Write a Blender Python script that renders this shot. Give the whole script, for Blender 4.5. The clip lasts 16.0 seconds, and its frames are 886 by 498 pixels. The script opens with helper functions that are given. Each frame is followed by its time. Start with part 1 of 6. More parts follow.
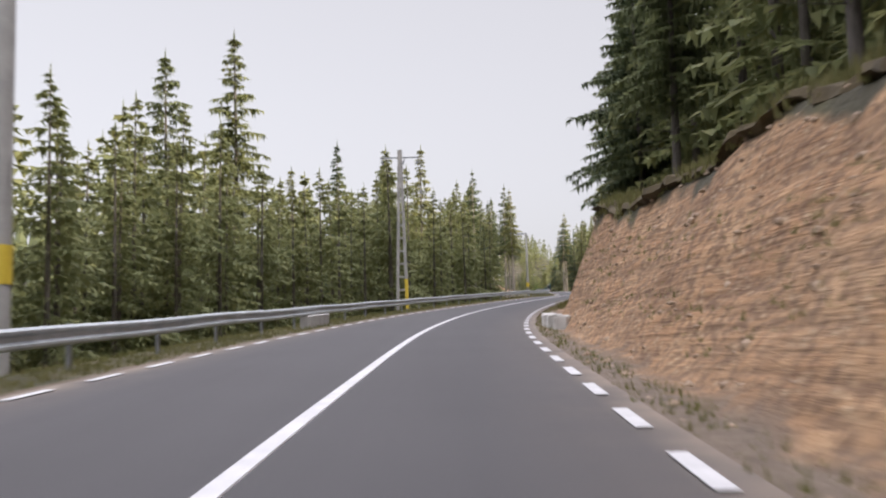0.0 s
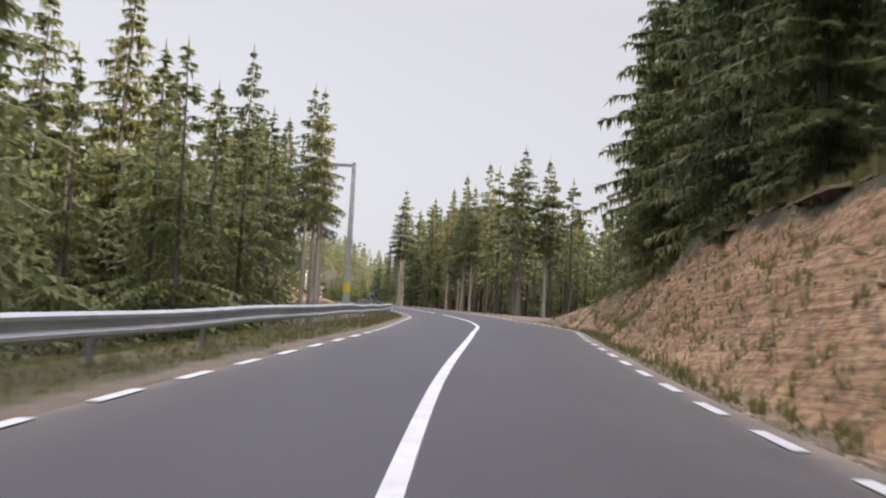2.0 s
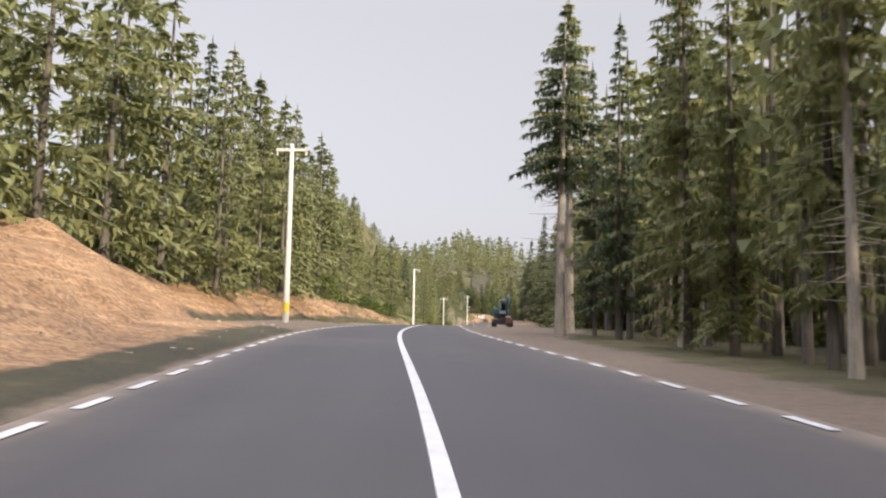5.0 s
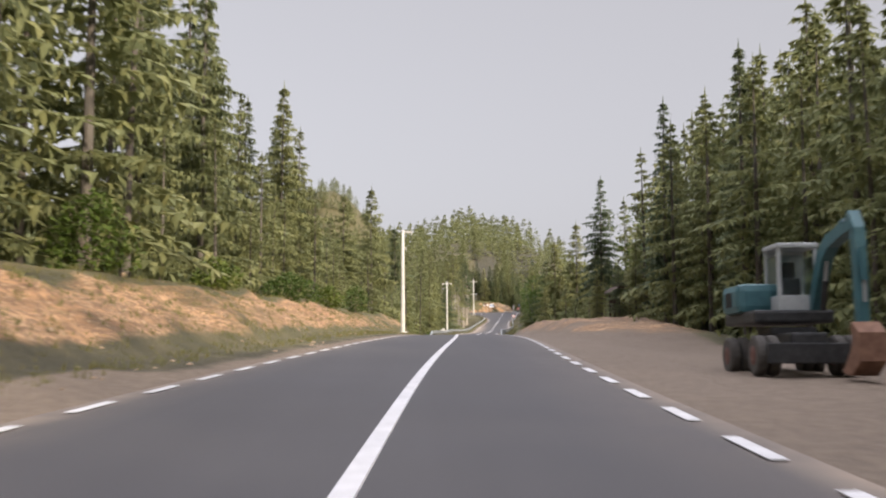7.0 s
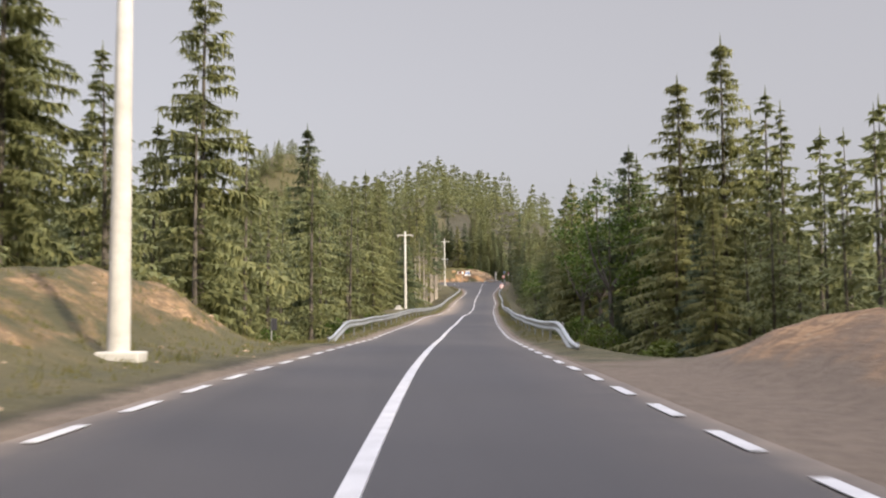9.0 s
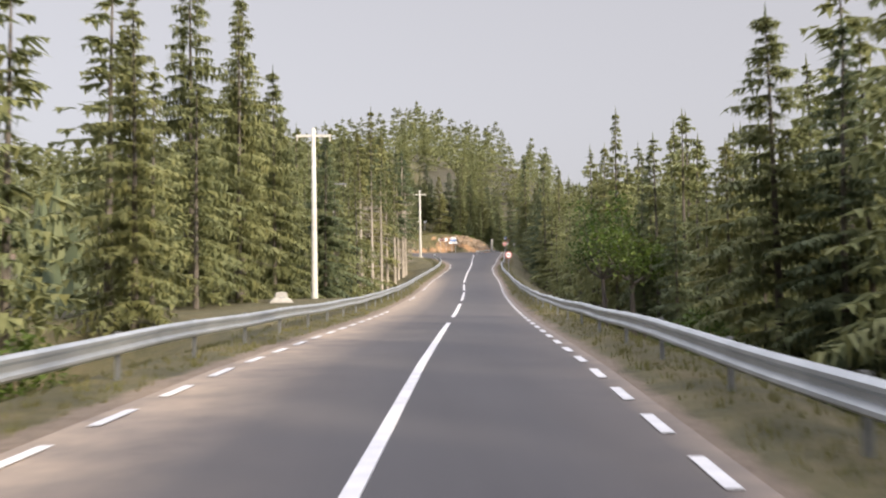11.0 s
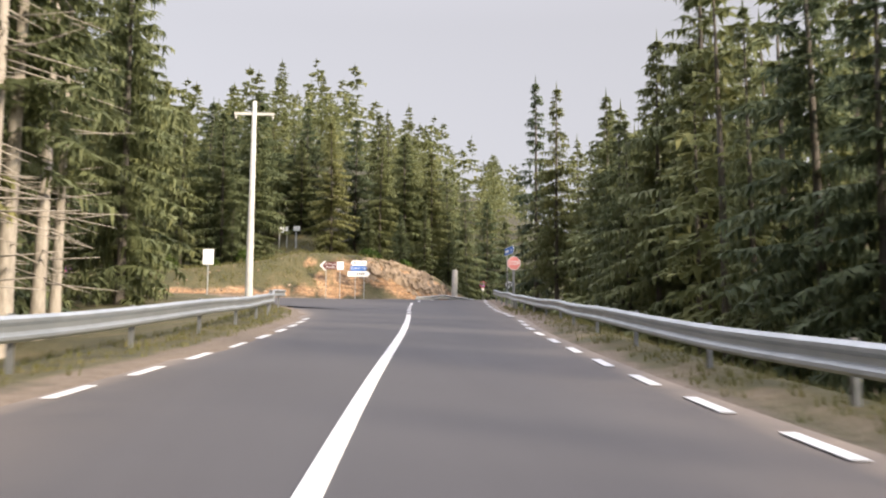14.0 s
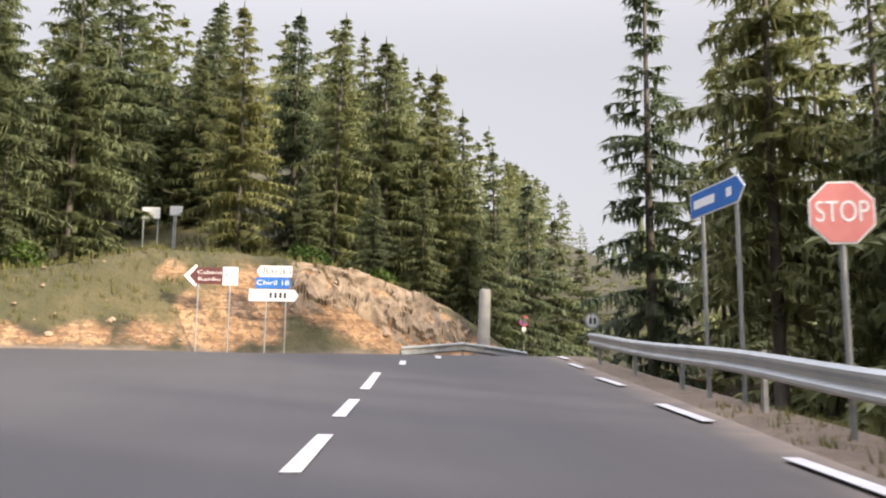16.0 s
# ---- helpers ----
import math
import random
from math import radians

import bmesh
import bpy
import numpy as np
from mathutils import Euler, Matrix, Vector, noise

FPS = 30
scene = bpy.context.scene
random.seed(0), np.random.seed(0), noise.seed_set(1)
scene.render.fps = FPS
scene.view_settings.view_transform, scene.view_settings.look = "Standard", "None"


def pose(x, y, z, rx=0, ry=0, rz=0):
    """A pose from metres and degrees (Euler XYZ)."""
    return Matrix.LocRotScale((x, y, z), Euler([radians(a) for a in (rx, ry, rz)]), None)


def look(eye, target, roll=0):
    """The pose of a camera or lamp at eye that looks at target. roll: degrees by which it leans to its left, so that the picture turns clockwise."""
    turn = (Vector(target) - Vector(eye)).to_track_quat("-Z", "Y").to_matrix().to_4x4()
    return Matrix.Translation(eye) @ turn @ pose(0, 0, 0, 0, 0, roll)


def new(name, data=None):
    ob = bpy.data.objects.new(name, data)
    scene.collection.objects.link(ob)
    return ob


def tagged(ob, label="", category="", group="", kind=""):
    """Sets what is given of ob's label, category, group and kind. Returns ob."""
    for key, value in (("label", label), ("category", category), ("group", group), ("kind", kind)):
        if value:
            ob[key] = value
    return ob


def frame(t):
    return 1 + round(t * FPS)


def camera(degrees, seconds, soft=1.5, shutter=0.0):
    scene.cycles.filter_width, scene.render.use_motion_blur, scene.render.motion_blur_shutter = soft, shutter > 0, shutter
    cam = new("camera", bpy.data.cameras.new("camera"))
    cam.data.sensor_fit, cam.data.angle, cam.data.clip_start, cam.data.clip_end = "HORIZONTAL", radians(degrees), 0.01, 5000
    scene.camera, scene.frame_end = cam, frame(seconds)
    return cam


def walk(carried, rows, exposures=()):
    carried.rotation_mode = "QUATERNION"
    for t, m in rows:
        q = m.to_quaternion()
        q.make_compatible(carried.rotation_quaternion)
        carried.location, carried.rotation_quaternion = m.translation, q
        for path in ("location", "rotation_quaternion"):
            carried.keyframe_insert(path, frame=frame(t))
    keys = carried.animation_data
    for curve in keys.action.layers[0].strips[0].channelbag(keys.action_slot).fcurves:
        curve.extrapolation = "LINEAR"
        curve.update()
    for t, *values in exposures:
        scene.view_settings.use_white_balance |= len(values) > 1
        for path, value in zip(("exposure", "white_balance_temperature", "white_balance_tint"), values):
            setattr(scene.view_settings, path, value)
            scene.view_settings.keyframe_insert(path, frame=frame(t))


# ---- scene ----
cam = camera(48.96, 16.0, 2.1, 0.14)
PATH = [
    (0, (0.003, -0.000, 0.004), (0.022, 1.987, 0.227), -1.43),
    (0.5, (0.283, 17.414, 1.174), (0.362, 19.400, 1.399), -0.46),
    (1, (1.322, 34.403, 2.313), (1.484, 36.383, 2.542), 0.63),
    (1.5, (3.317, 51.296, 3.524), (3.595, 53.263, 3.760), 2.00),
    (2, (6.304, 67.984, 4.772), (6.693, 69.930, 5.015), 2.86),
    (2.5, (9.883, 84.029, 5.950), (10.367, 85.953, 6.201), 2.73),
    (3, (13.451, 99.056, 7.127), (13.967, 100.972, 7.376), 1.65),
    (3.5, (16.546, 113.934, 7.972), (16.982, 115.870, 8.221), 1.16),
    (4, (18.748, 129.130, 9.120), (19.045, 131.090, 9.383), 1.42),
    (4.2, (19.321, 135.293, 9.599), (19.554, 137.262, 9.862), 1.43),
    (6.3, (20.644, 192.386, 13.648), (20.625, 194.372, 13.881), 0.39),
    (6.5, (20.684, 199.233, 14.021), (20.685, 201.220, 14.253), 0.29),
    (7, (20.991, 216.340, 14.994), (21.054, 218.326, 15.219), -0.20),
    (7.5, (21.808, 233.381, 15.897), (21.913, 235.367, 16.110), -0.39),
    (8, (22.902, 250.828, 16.688), (23.020, 252.815, 16.883), 0.04),
    (8.5, (23.765, 268.547, 17.250), (23.889, 270.535, 17.427), -0.33),
    (9, (24.677, 286.299, 17.757), (24.806, 288.288, 17.925), -0.51),
    (9.2, (24.901, 293.136, 17.966), (25.034, 295.126, 18.127), -0.60),
    (11.3, (31.844, 363.030, 19.986), (32.005, 365.020, 20.107), -0.75),
    (11.5, (32.522, 370.543, 20.046), (32.692, 372.532, 20.169), -0.36),
    (12, (34.362, 389.825, 20.573), (34.557, 391.810, 20.723), -0.00),
    (12.5, (36.438, 409.140, 21.285), (36.664, 411.119, 21.466), 0.24),
    (13, (38.296, 426.200, 22.209), (38.550, 428.173, 22.416), 0.59),
    (13.5, (39.911, 441.375, 23.058), (40.193, 443.341, 23.295), 0.33),
    (14, (41.705, 455.454, 23.957), (42.002, 457.414, 24.229), 0.28),
    (14.5, (43.568, 467.145, 25.066), (43.866, 469.101, 25.360), 0.35),
    (15, (44.891, 476.720, 26.152), (45.190, 478.673, 26.461), 0.27),
    (15.5, (45.847, 484.812, 26.940), (46.152, 486.762, 27.265), 0.27),
    (16, (46.803, 492.007, 27.592), (47.089, 493.956, 27.939), 0.57),
]
ROAD_Y = (-60, -20, 9.7, 27.3, 44.2, 61.35, 77.75, 94.25, 109.9, 123.05, 145.15, 202.65, 226.1, 260.75, 295.9, 374.35, 393.15, 418.85, 453.05, 465.5, 476.1, 486.15, 495.15, 506.4, 520.4, 551.4)
ROAD_X = (-2.23, -1.62, -1.05, -0.2, 1.59, 4.63, 8.2, 12.49, 16.35, 18.64, 20.29, 19.86, 20.83, 22.96, 24.75, 32.31, 34.47, 37.37, 40.92, 42.46, 43.98, 45.26, 46.27, 47.72, 49.39, 53.04)
ROAD_Z = (-4.95, -2.39, -0.39, 0.79, 1.97, 3.23, 4.44, 5.7, 6.71, 7.62, 9.25, 13.17, 14.47, 15.96, 17, 19.11, 19.66, 20.77, 22.78, 23.89, 25.01, 26.01, 26.85, 27.9, 29.22, 31.97)
ROAD_L = (3.3, 3.4, 3.6, 3.45, 3.33, 3.07, 2.82, 2.71, 3.4, 3, 3.26, 3.71, 3.23, 3.16, 2.74, 3.08, 3.05, 3.18, 3.2, 2.81, 2.62, 3.15, 4.3, 6.5, 6.5, 6.5)
ROAD_R = (2.75, 2.75, 2.65, 2.73, 2.96, 2.94, 2.93, 3.19, 4.08, 4.02, 4.25, 3.05, 2.73, 3.03, 2.76, 2.64, 2.62, 2.76, 3.42, 3.06, 2.85, 3.37, 3.6, 3.9, 4.2, 4.2)
# the film camera darkens its picture on the open stretch and brightens it at the junction
EXPOSURES = [(0.0, 0.75, 6300, 12), (4.0, 0.72, 6300, 12), (6.5, 0.5, 6300, 12), (8.0, 0.36, 6300, 12), (9.0, 0.33, 6300, 12), (11.5, 0.55, 6300, 12), (13.0, 0.58, 6300, 12), (15.0, 0.7, 6300, 12), (16.0, 0.74, 6300, 12)]

walk(cam, [(t, look(eye, target, roll)) for t, eye, target, roll in PATH], EXPOSURES)

# ---- sky and sun ----
SUN_EL, SUN_AZ = radians(24), radians(138)  # height, and bearing clockwise from +y
sun_from = Vector((math.sin(SUN_AZ) * math.cos(SUN_EL), math.cos(SUN_AZ) * math.cos(SUN_EL), math.sin(SUN_EL)))
world = bpy.data.worlds.new("hazy_sky")
scene.world = world
world.use_nodes = True
wn, wl = world.node_tree.nodes, world.node_tree.links
wn.clear()
sky = wn.new("ShaderNodeTexSky")
sky.sky_type, sky.sun_disc = "NISHITA", False
sky.sun_elevation, sky.sun_rotation = SUN_EL, SUN_AZ
sky.air_density, sky.dust_density, sky.ozone_density = 1.0, 4.0, 1.0
pale = wn.new("ShaderNodeHueSaturation")
pale.inputs["Saturation"].default_value = 0.25
sky_bg = wn.new("ShaderNodeBackground")
sky_bg.inputs["Strength"].default_value = 0.05
veil = wn.new("ShaderNodeBackground")
veil.inputs["Color"].default_value, veil.inputs["Strength"].default_value = (1.0, 0.955, 0.97, 1), 0.3
dome = wn.new("ShaderNodeBackground")
dome.inputs["Color"].default_value = (0.98, 0.94, 1.0, 1)
# white haze near the horizon, brighter and bluer towards the zenith
way = wn.new("ShaderNodeTexCoord")
split = wn.new("ShaderNodeSeparateXYZ")
above = wn.new("ShaderNodeMath")
above.operation, above.inputs[1].default_value = "SUBTRACT", 0.35
above.use_clamp = True
high = wn.new("ShaderNodeMath")
high.operation, high.inputs[1].default_value = "POWER", 1.5
lift = wn.new("ShaderNodeMath")
lift.operation, lift.inputs[1].default_value = "MULTIPLY", 4.6
wl.new(way.outputs["Generated"], split.inputs[0])
wl.new(split.outputs["Z"], above.inputs[0])
wl.new(above.outputs[0], high.inputs[0])
wl.new(high.outputs[0], lift.inputs[0])
wl.new(lift.outputs[0], dome.inputs["Strength"])
both, upper = wn.new("ShaderNodeAddShader"), wn.new("ShaderNodeAddShader")
wout = wn.new("ShaderNodeOutputWorld")
wl.new(sky.outputs[0], pale.inputs["Color"])
wl.new(pale.outputs[0], sky_bg.inputs["Color"])
wl.new(sky_bg.outputs[0], both.inputs[0])
wl.new(veil.outputs[0], both.inputs[1])
wl.new(both.outputs[0], upper.inputs[0])
wl.new(dome.outputs[0], upper.inputs[1])
wl.new(upper.outputs[0], wout.inputs["Surface"])
sun = new("sun", bpy.data.lights.new("sun", "SUN"))
sun.data.energy, sun.data.angle, sun.data.color = 5.0, radians(5), (1.0, 0.83, 0.59)
sun.matrix_world = look(sun_from * 200, (0, 0, 0))


# ---- materials ----
def mat(name, rough=0.8, metal=0.0):
    m = bpy.data.materials.new(name)
    m.use_nodes = True
    b = m.node_tree.nodes["Principled BSDF"]
    b.inputs["Roughness"].default_value, b.inputs["Metallic"].default_value = rough, metal
    return m, m.node_tree.nodes, m.node_tree.links, b


def noise_node(nodes, links, scale, detail=4.0, coord="Object", rough=0.6, stretch=None):
    co = nodes.new("ShaderNodeTexCoord")
    tex = nodes.new("ShaderNodeTexNoise")
    tex.inputs["Scale"].default_value, tex.inputs["Detail"].default_value, tex.inputs["Roughness"].default_value = scale, detail, rough
    src = co.outputs[coord]
    if stretch:
        mp = nodes.new("ShaderNodeMapping")
        mp.inputs["Scale"].default_value = stretch
        links.new(src, mp.inputs["Vector"])
        src = mp.outputs[0]
    links.new(src, tex.inputs["Vector"])
    return tex.outputs["Fac"]


def ramp(nodes, links, fac, stops):
    r = nodes.new("ShaderNodeValToRGB")
    while len(r.color_ramp.elements) < len(stops):
        r.color_ramp.elements.new(0.5)
    for e, (p, c) in zip(r.color_ramp.elements, stops):
        e.position, e.color = p, (*c, 1)
    links.new(fac, r.inputs[0])
    return r.outputs[0]


def mix(nodes, links, fac, a, b, kind="MIX"):
    m = nodes.new("ShaderNodeMix")
    m.data_type, m.blend_type = "RGBA", kind
    for sock, v in ((m.inputs[0], fac), (m.inputs[6], a), (m.inputs[7], b)):
        if isinstance(v, bpy.types.NodeSocket):
            links.new(v, sock)
        elif isinstance(v, (int, float)):
            sock.default_value = v
        else:
            sock.default_value = (*v, 1)
    return m.outputs[2]


def math_node(nodes, links, op, a, b=0.0, clamp=False):
    m = nodes.new("ShaderNodeMath")
    m.operation, m.use_clamp = op, clamp
    for sock, v in ((m.inputs[0], a), (m.inputs[1], b)):
        if isinstance(v, bpy.types.NodeSocket):
            links.new(v, sock)
        else:
            sock.default_value = v
    return m.outputs[0]


def bump(nodes, links, b, height, strength=0.4, dist=0.02):
    n = nodes.new("ShaderNodeBump")
    n.inputs["Strength"].default_value, n.inputs["Distance"].default_value = strength, dist
    links.new(height, n.inputs["Height"])
    links.new(n.outputs[0], b.inputs["Normal"])


def grainy(name, dark, light, scale=6.0, rough=0.8, metal=0.0, relief=0.3, dist=0.01, fine=60.0, stretch=None):
    """A surface with variation at two scales and fine relief."""
    m, n, l, b = mat(name, rough, metal)
    big = noise_node(n, l, scale, 5, stretch=stretch)
    small = noise_node(n, l, fine, 3)
    f = math_node(n, l, "ADD", math_node(n, l, "MULTIPLY", big, 0.7), math_node(n, l, "MULTIPLY", small, 0.3))
    l.new(ramp(n, l, f, [(0.32, dark), (0.68, light)]), b.inputs["Base Color"])
    if relief:
        bump(n, l, b, f, relief, dist)
    return m


def asphalt_material():
    m, n, l, b = mat("worn_asphalt", 0.78)
    patch = noise_node(n, l, 0.25, 4)
    streak = noise_node(n, l, 1.0, 4, stretch=(1.2, 0.02, 0.3))
    grit = noise_node(n, l, 90, 2)
    f = math_node(n, l, "ADD", math_node(n, l, "MULTIPLY", patch, 0.35), math_node(n, l, "MULTIPLY", streak, 0.35))
    f = math_node(n, l, "ADD", f, math_node(n, l, "MULTIPLY", grit, 0.3))
    base = ramp(n, l, f, [(0.3, (0.031, 0.0293, 0.0325)), (0.7, (0.054, 0.0515, 0.0555))])
    dust = n.new("ShaderNodeAttribute")
    dust.attribute_name = "dust"
    spots = noise_node(n, l, 1.3, 5)
    dfac = math_node(n, l, "MULTIPLY", dust.outputs["Fac"], math_node(n, l, "MULTIPLY", spots, 1.6), True)
    l.new(mix(n, l, dfac, base, (0.26, 0.205, 0.155)), b.inputs["Base Color"])
    bump(n, l, b, grit, 0.35, 0.006)
    return m


def ground_material():
    m, n, l, b = mat("roadside_ground", 0.92)
    big, mid, small, tiny = (noise_node(n, l, s, 5) for s in (0.12, 0.7, 5.0, 28.0))
    vor = n.new("ShaderNodeTexVoronoi")
    vor.inputs["Scale"].default_value = 4.6
    co = n.new("ShaderNodeTexCoord")
    mp = n.new("ShaderNodeMapping")
    mp.inputs["Scale"].default_value = (1, 1, 2.2)
    l.new(co.outputs["Object"], mp.inputs["Vector"])
    l.new(mp.outputs[0], vor.inputs["Vector"])
    grain = math_node(n, l, "ADD", math_node(n, l, "MULTIPLY", small, 0.6), math_node(n, l, "MULTIPLY", tiny, 0.4))
    floor = ramp(n, l, grain, [(0.3, (0.024, 0.021, 0.011)), (0.7, (0.06, 0.054, 0.025))])
    lawn = ramp(n, l, math_node(n, l, "ADD", math_node(n, l, "MULTIPLY", mid, 0.6), math_node(n, l, "MULTIPLY", grain, 0.4)),
                [(0.3, (0.04, 0.044, 0.017)), (0.5, (0.08, 0.072, 0.03)), (0.72, (0.155, 0.12, 0.062))])
    gravel = ramp(n, l, grain, [(0.3, (0.108, 0.082, 0.06)), (0.68, (0.215, 0.168, 0.126))])
    clay = ramp(n, l, math_node(n, l, "ADD", math_node(n, l, "MULTIPLY", mid, 0.55), math_node(n, l, "MULTIPLY", grain, 0.45)),
                [(0.32, (0.165, 0.092, 0.05)), (0.46, (0.305, 0.18, 0.092)), (0.6, (0.41, 0.272, 0.155)), (0.7, (0.49, 0.375, 0.26))])
    bands = noise_node(n, l, 1.0, 5, stretch=(0.35, 0.35, 7.0))
    clay = mix(n, l, 0.55, clay, ramp(n, l, bands, [(0.36, (0.5, 0.45, 0.4)), (0.5, (1.0, 0.98, 0.95)), (0.62, (1.5, 1.45, 1.4))]), "MULTIPLY")
    stones = ramp(n, l, vor.outputs["Distance"], [(0.08, (0.455, 0.358, 0.24)), (0.3, (0.268, 0.173, 0.095)), (0.5, (0.125, 0.07, 0.038))])
    clay = mix(n, l, math_node(n, l, "MULTIPLY", math_node(n, l, "GREATER_THAN", small, 0.5), 0.75), clay, stones)
    out = floor
    for key, col, soft in (("grass", lawn, 2.2), ("gravel", gravel, 2.5), ("earth", clay, 2.6)):
        at = n.new("ShaderNodeAttribute")
        at.attribute_name = key
        edge = math_node(n, l, "ADD", at.outputs["Fac"], math_node(n, l, "MULTIPLY", math_node(n, l, "SUBTRACT", mid, 0.5), 1.2))
        edge = math_node(n, l, "MULTIPLY", math_node(n, l, "SUBTRACT", edge, 0.3), soft, True)
        out = mix(n, l, edge, out, col)
    l.new(mix(n, l, 0.35, out, ramp(n, l, big, [(0.3, (0.5, 0.5, 0.5)), (0.7, (1, 1, 1))]), "MULTIPLY"), b.inputs["Base Color"])
    rough_up = math_node(n, l, "ADD", small, math_node(n, l, "MULTIPLY", tiny, 0.5))
    at = n.new("ShaderNodeAttribute")
    at.attribute_name = "earth"
    layers = math_node(n, l, "MULTIPLY", math_node(n, l, "MULTIPLY", bands, at.outputs["Fac"]), 3.0)
    bump(n, l, b, math_node(n, l, "ADD", rough_up, layers), 0.8, 0.09)
    return m


def leafy(name, dark, mid, light, thin=0.3):
    """Needles and leaves: hue varies from thing to thing and from clump to clump, and some light comes through."""
    m, n, l, b = mat(name, 0.65)
    info = n.new("ShaderNodeObjectInfo")
    geo = n.new("ShaderNodeNewGeometry")
    f = math_node(n, l, "ADD", math_node(n, l, "MULTIPLY", info.outputs["Random"], 0.5), math_node(n, l, "MULTIPLY", geo.outputs["Random Per Island"], 0.2))
    f = math_node(n, l, "ADD", f, math_node(n, l, "MULTIPLY", noise_node(n, l, 0.5, 3), 0.3))
    col = ramp(n, l, f, [(0.2, dark), (0.55, mid), (0.95, light)])
    l.new(col, b.inputs["Base Color"])
    b.inputs["Specular IOR Level"].default_value = 0.25
    tr = n.new("ShaderNodeBsdfTranslucent")
    l.new(col, tr.inputs["Color"])
    ms = n.new("ShaderNodeMixShader")
    ms.inputs[0].default_value = thin
    l.new(b.outputs[0], ms.inputs[1])
    l.new(tr.outputs[0], ms.inputs[2])
    l.new(ms.outputs[0], n["Material Output"].inputs["Surface"])
    return m


ASPHALT, GROUND = asphalt_material(), ground_material()
PAINT = grainy("road_paint", (0.4, 0.4, 0.41), (0.58, 0.58, 0.59), 3.0, 0.6, 0, 0.15, 0.004)
STEEL = grainy("galvanised_steel", (0.34, 0.37, 0.39), (0.52, 0.55, 0.57), 1.5, 0.42, 0.75, 0.05, 0.003)
POST_STEEL = grainy("dull_post_steel", (0.2, 0.21, 0.22), (0.34, 0.35, 0.36), 5, 0.5, 0.7, 0.1)
CONCRETE = grainy("pole_concrete", (0.24, 0.235, 0.225), (0.38, 0.37, 0.35), 2.5, 0.85, 0, 0.3, 0.01)
WHITEWASH = grainy("whitewashed_concrete", (0.4, 0.39, 0.37), (0.6, 0.59, 0.56), 3.0, 0.85, 0, 0.3, 0.01)
YELLOW = grainy("yellow_paint", (0.5, 0.36, 0.03), (0.66, 0.5, 0.05), 6, 0.6)
BARK = grainy("grey_brown_bark", (0.06, 0.052, 0.046), (0.15, 0.132, 0.118), 4, 0.9, 0, 0.6, 0.03, 30, (4, 4, 0.6))
PALE_BARK = grainy("pale_grey_bark", (0.19, 0.165, 0.14), (0.43, 0.39, 0.34), 4, 0.9, 0, 0.6, 0.03, 30, (4, 4, 0.6))
TWIG = grainy("dead_twigs", (0.1, 0.08, 0.06), (0.22, 0.18, 0.14), 5, 0.9, 0, 0)
NEEDLES = leafy("spruce_needles", (0.11, 0.145, 0.09), (0.2, 0.22, 0.105), (0.33, 0.31, 0.12), 0.42)
LEAVES = leafy("broad_leaves", (0.04, 0.075, 0.015), (0.08, 0.12, 0.022), (0.17, 0.19, 0.04), 0.35)
BLADES = leafy("grass_blades", (0.07, 0.09, 0.028), (0.14, 0.145, 0.05), (0.27, 0.22, 0.11), 0.4)
CRACKED_ROCK = grainy("cracked_rock", (0.085, 0.062, 0.042), (0.31, 0.235, 0.165), 2.2, 0.92, 0, 0.8, 0.04, 34)
ROCK = grainy("broken_rock", (0.19, 0.13, 0.085), (0.44, 0.345, 0.25), 3, 0.9, 0, 0.6, 0.03)


# ---- building helpers ----
def mesh_of(name, verts, faces, material, smooth=False):
    me = bpy.data.meshes.new(name)
    me.from_pydata([tuple(v) for v in verts], [], [tuple(f) for f in faces])
    me.materials.append(material)
    if smooth:
        me.polygons.foreach_set("use_smooth", [True] * len(me.polygons))
    me.update()
    return me


def part(name, bm, material, parent, label=""):
    me = bpy.data.meshes.new(name)
    bm.to_mesh(me)
    bm.free()
    me.materials.append(material)
    ob = new(name, me)
    ob.parent = parent
    return tagged(ob, label)


def data_part(name, me, parent, m=None, label=""):
    ob = new(name, me)
    ob.parent = parent
    if m is not None:
        ob.matrix_basis = m
    return tagged(ob, label)


def box(bm, m, sx, sy, sz, bevel=0.0):
    r = bmesh.ops.create_cube(bm, size=1, matrix=m @ Matrix.Diagonal((sx, sy, sz, 1)))
    if bevel:
        es = list({e for v in r["verts"] for e in v.link_edges})
        bmesh.ops.bevel(bm, geom=es, offset=bevel, segments=2, affect="EDGES", profile=0.6)


def rod(bm, a, b, ra, rb=None, seg=10):
    a, b = Vector(a), Vector(b)
    m = Matrix.Translation((a + b) / 2) @ (b - a).to_track_quat("Z", "Y").to_matrix().to_4x4()
    bmesh.ops.create_cone(bm, cap_ends=True, segments=seg, radius1=ra, radius2=ra if rb is None else rb, depth=(b - a).length, matrix=m)


def lathe(bm, profile, seg=24, m=Matrix.Identity(4)):
    rings = [[bm.verts.new(m @ Vector((r * math.cos(a), r * math.sin(a), z))) for a in np.linspace(0, 2 * math.pi, seg, endpoint=False)] for r, z in profile]
    for p, q in zip(rings, rings[1:]):
        for i in range(seg):
            bm.faces.new((p[i], p[(i + 1) % seg], q[(i + 1) % seg], q[i]))
    bm.faces.new(rings[0][::-1])
    bm.faces.new(rings[-1])


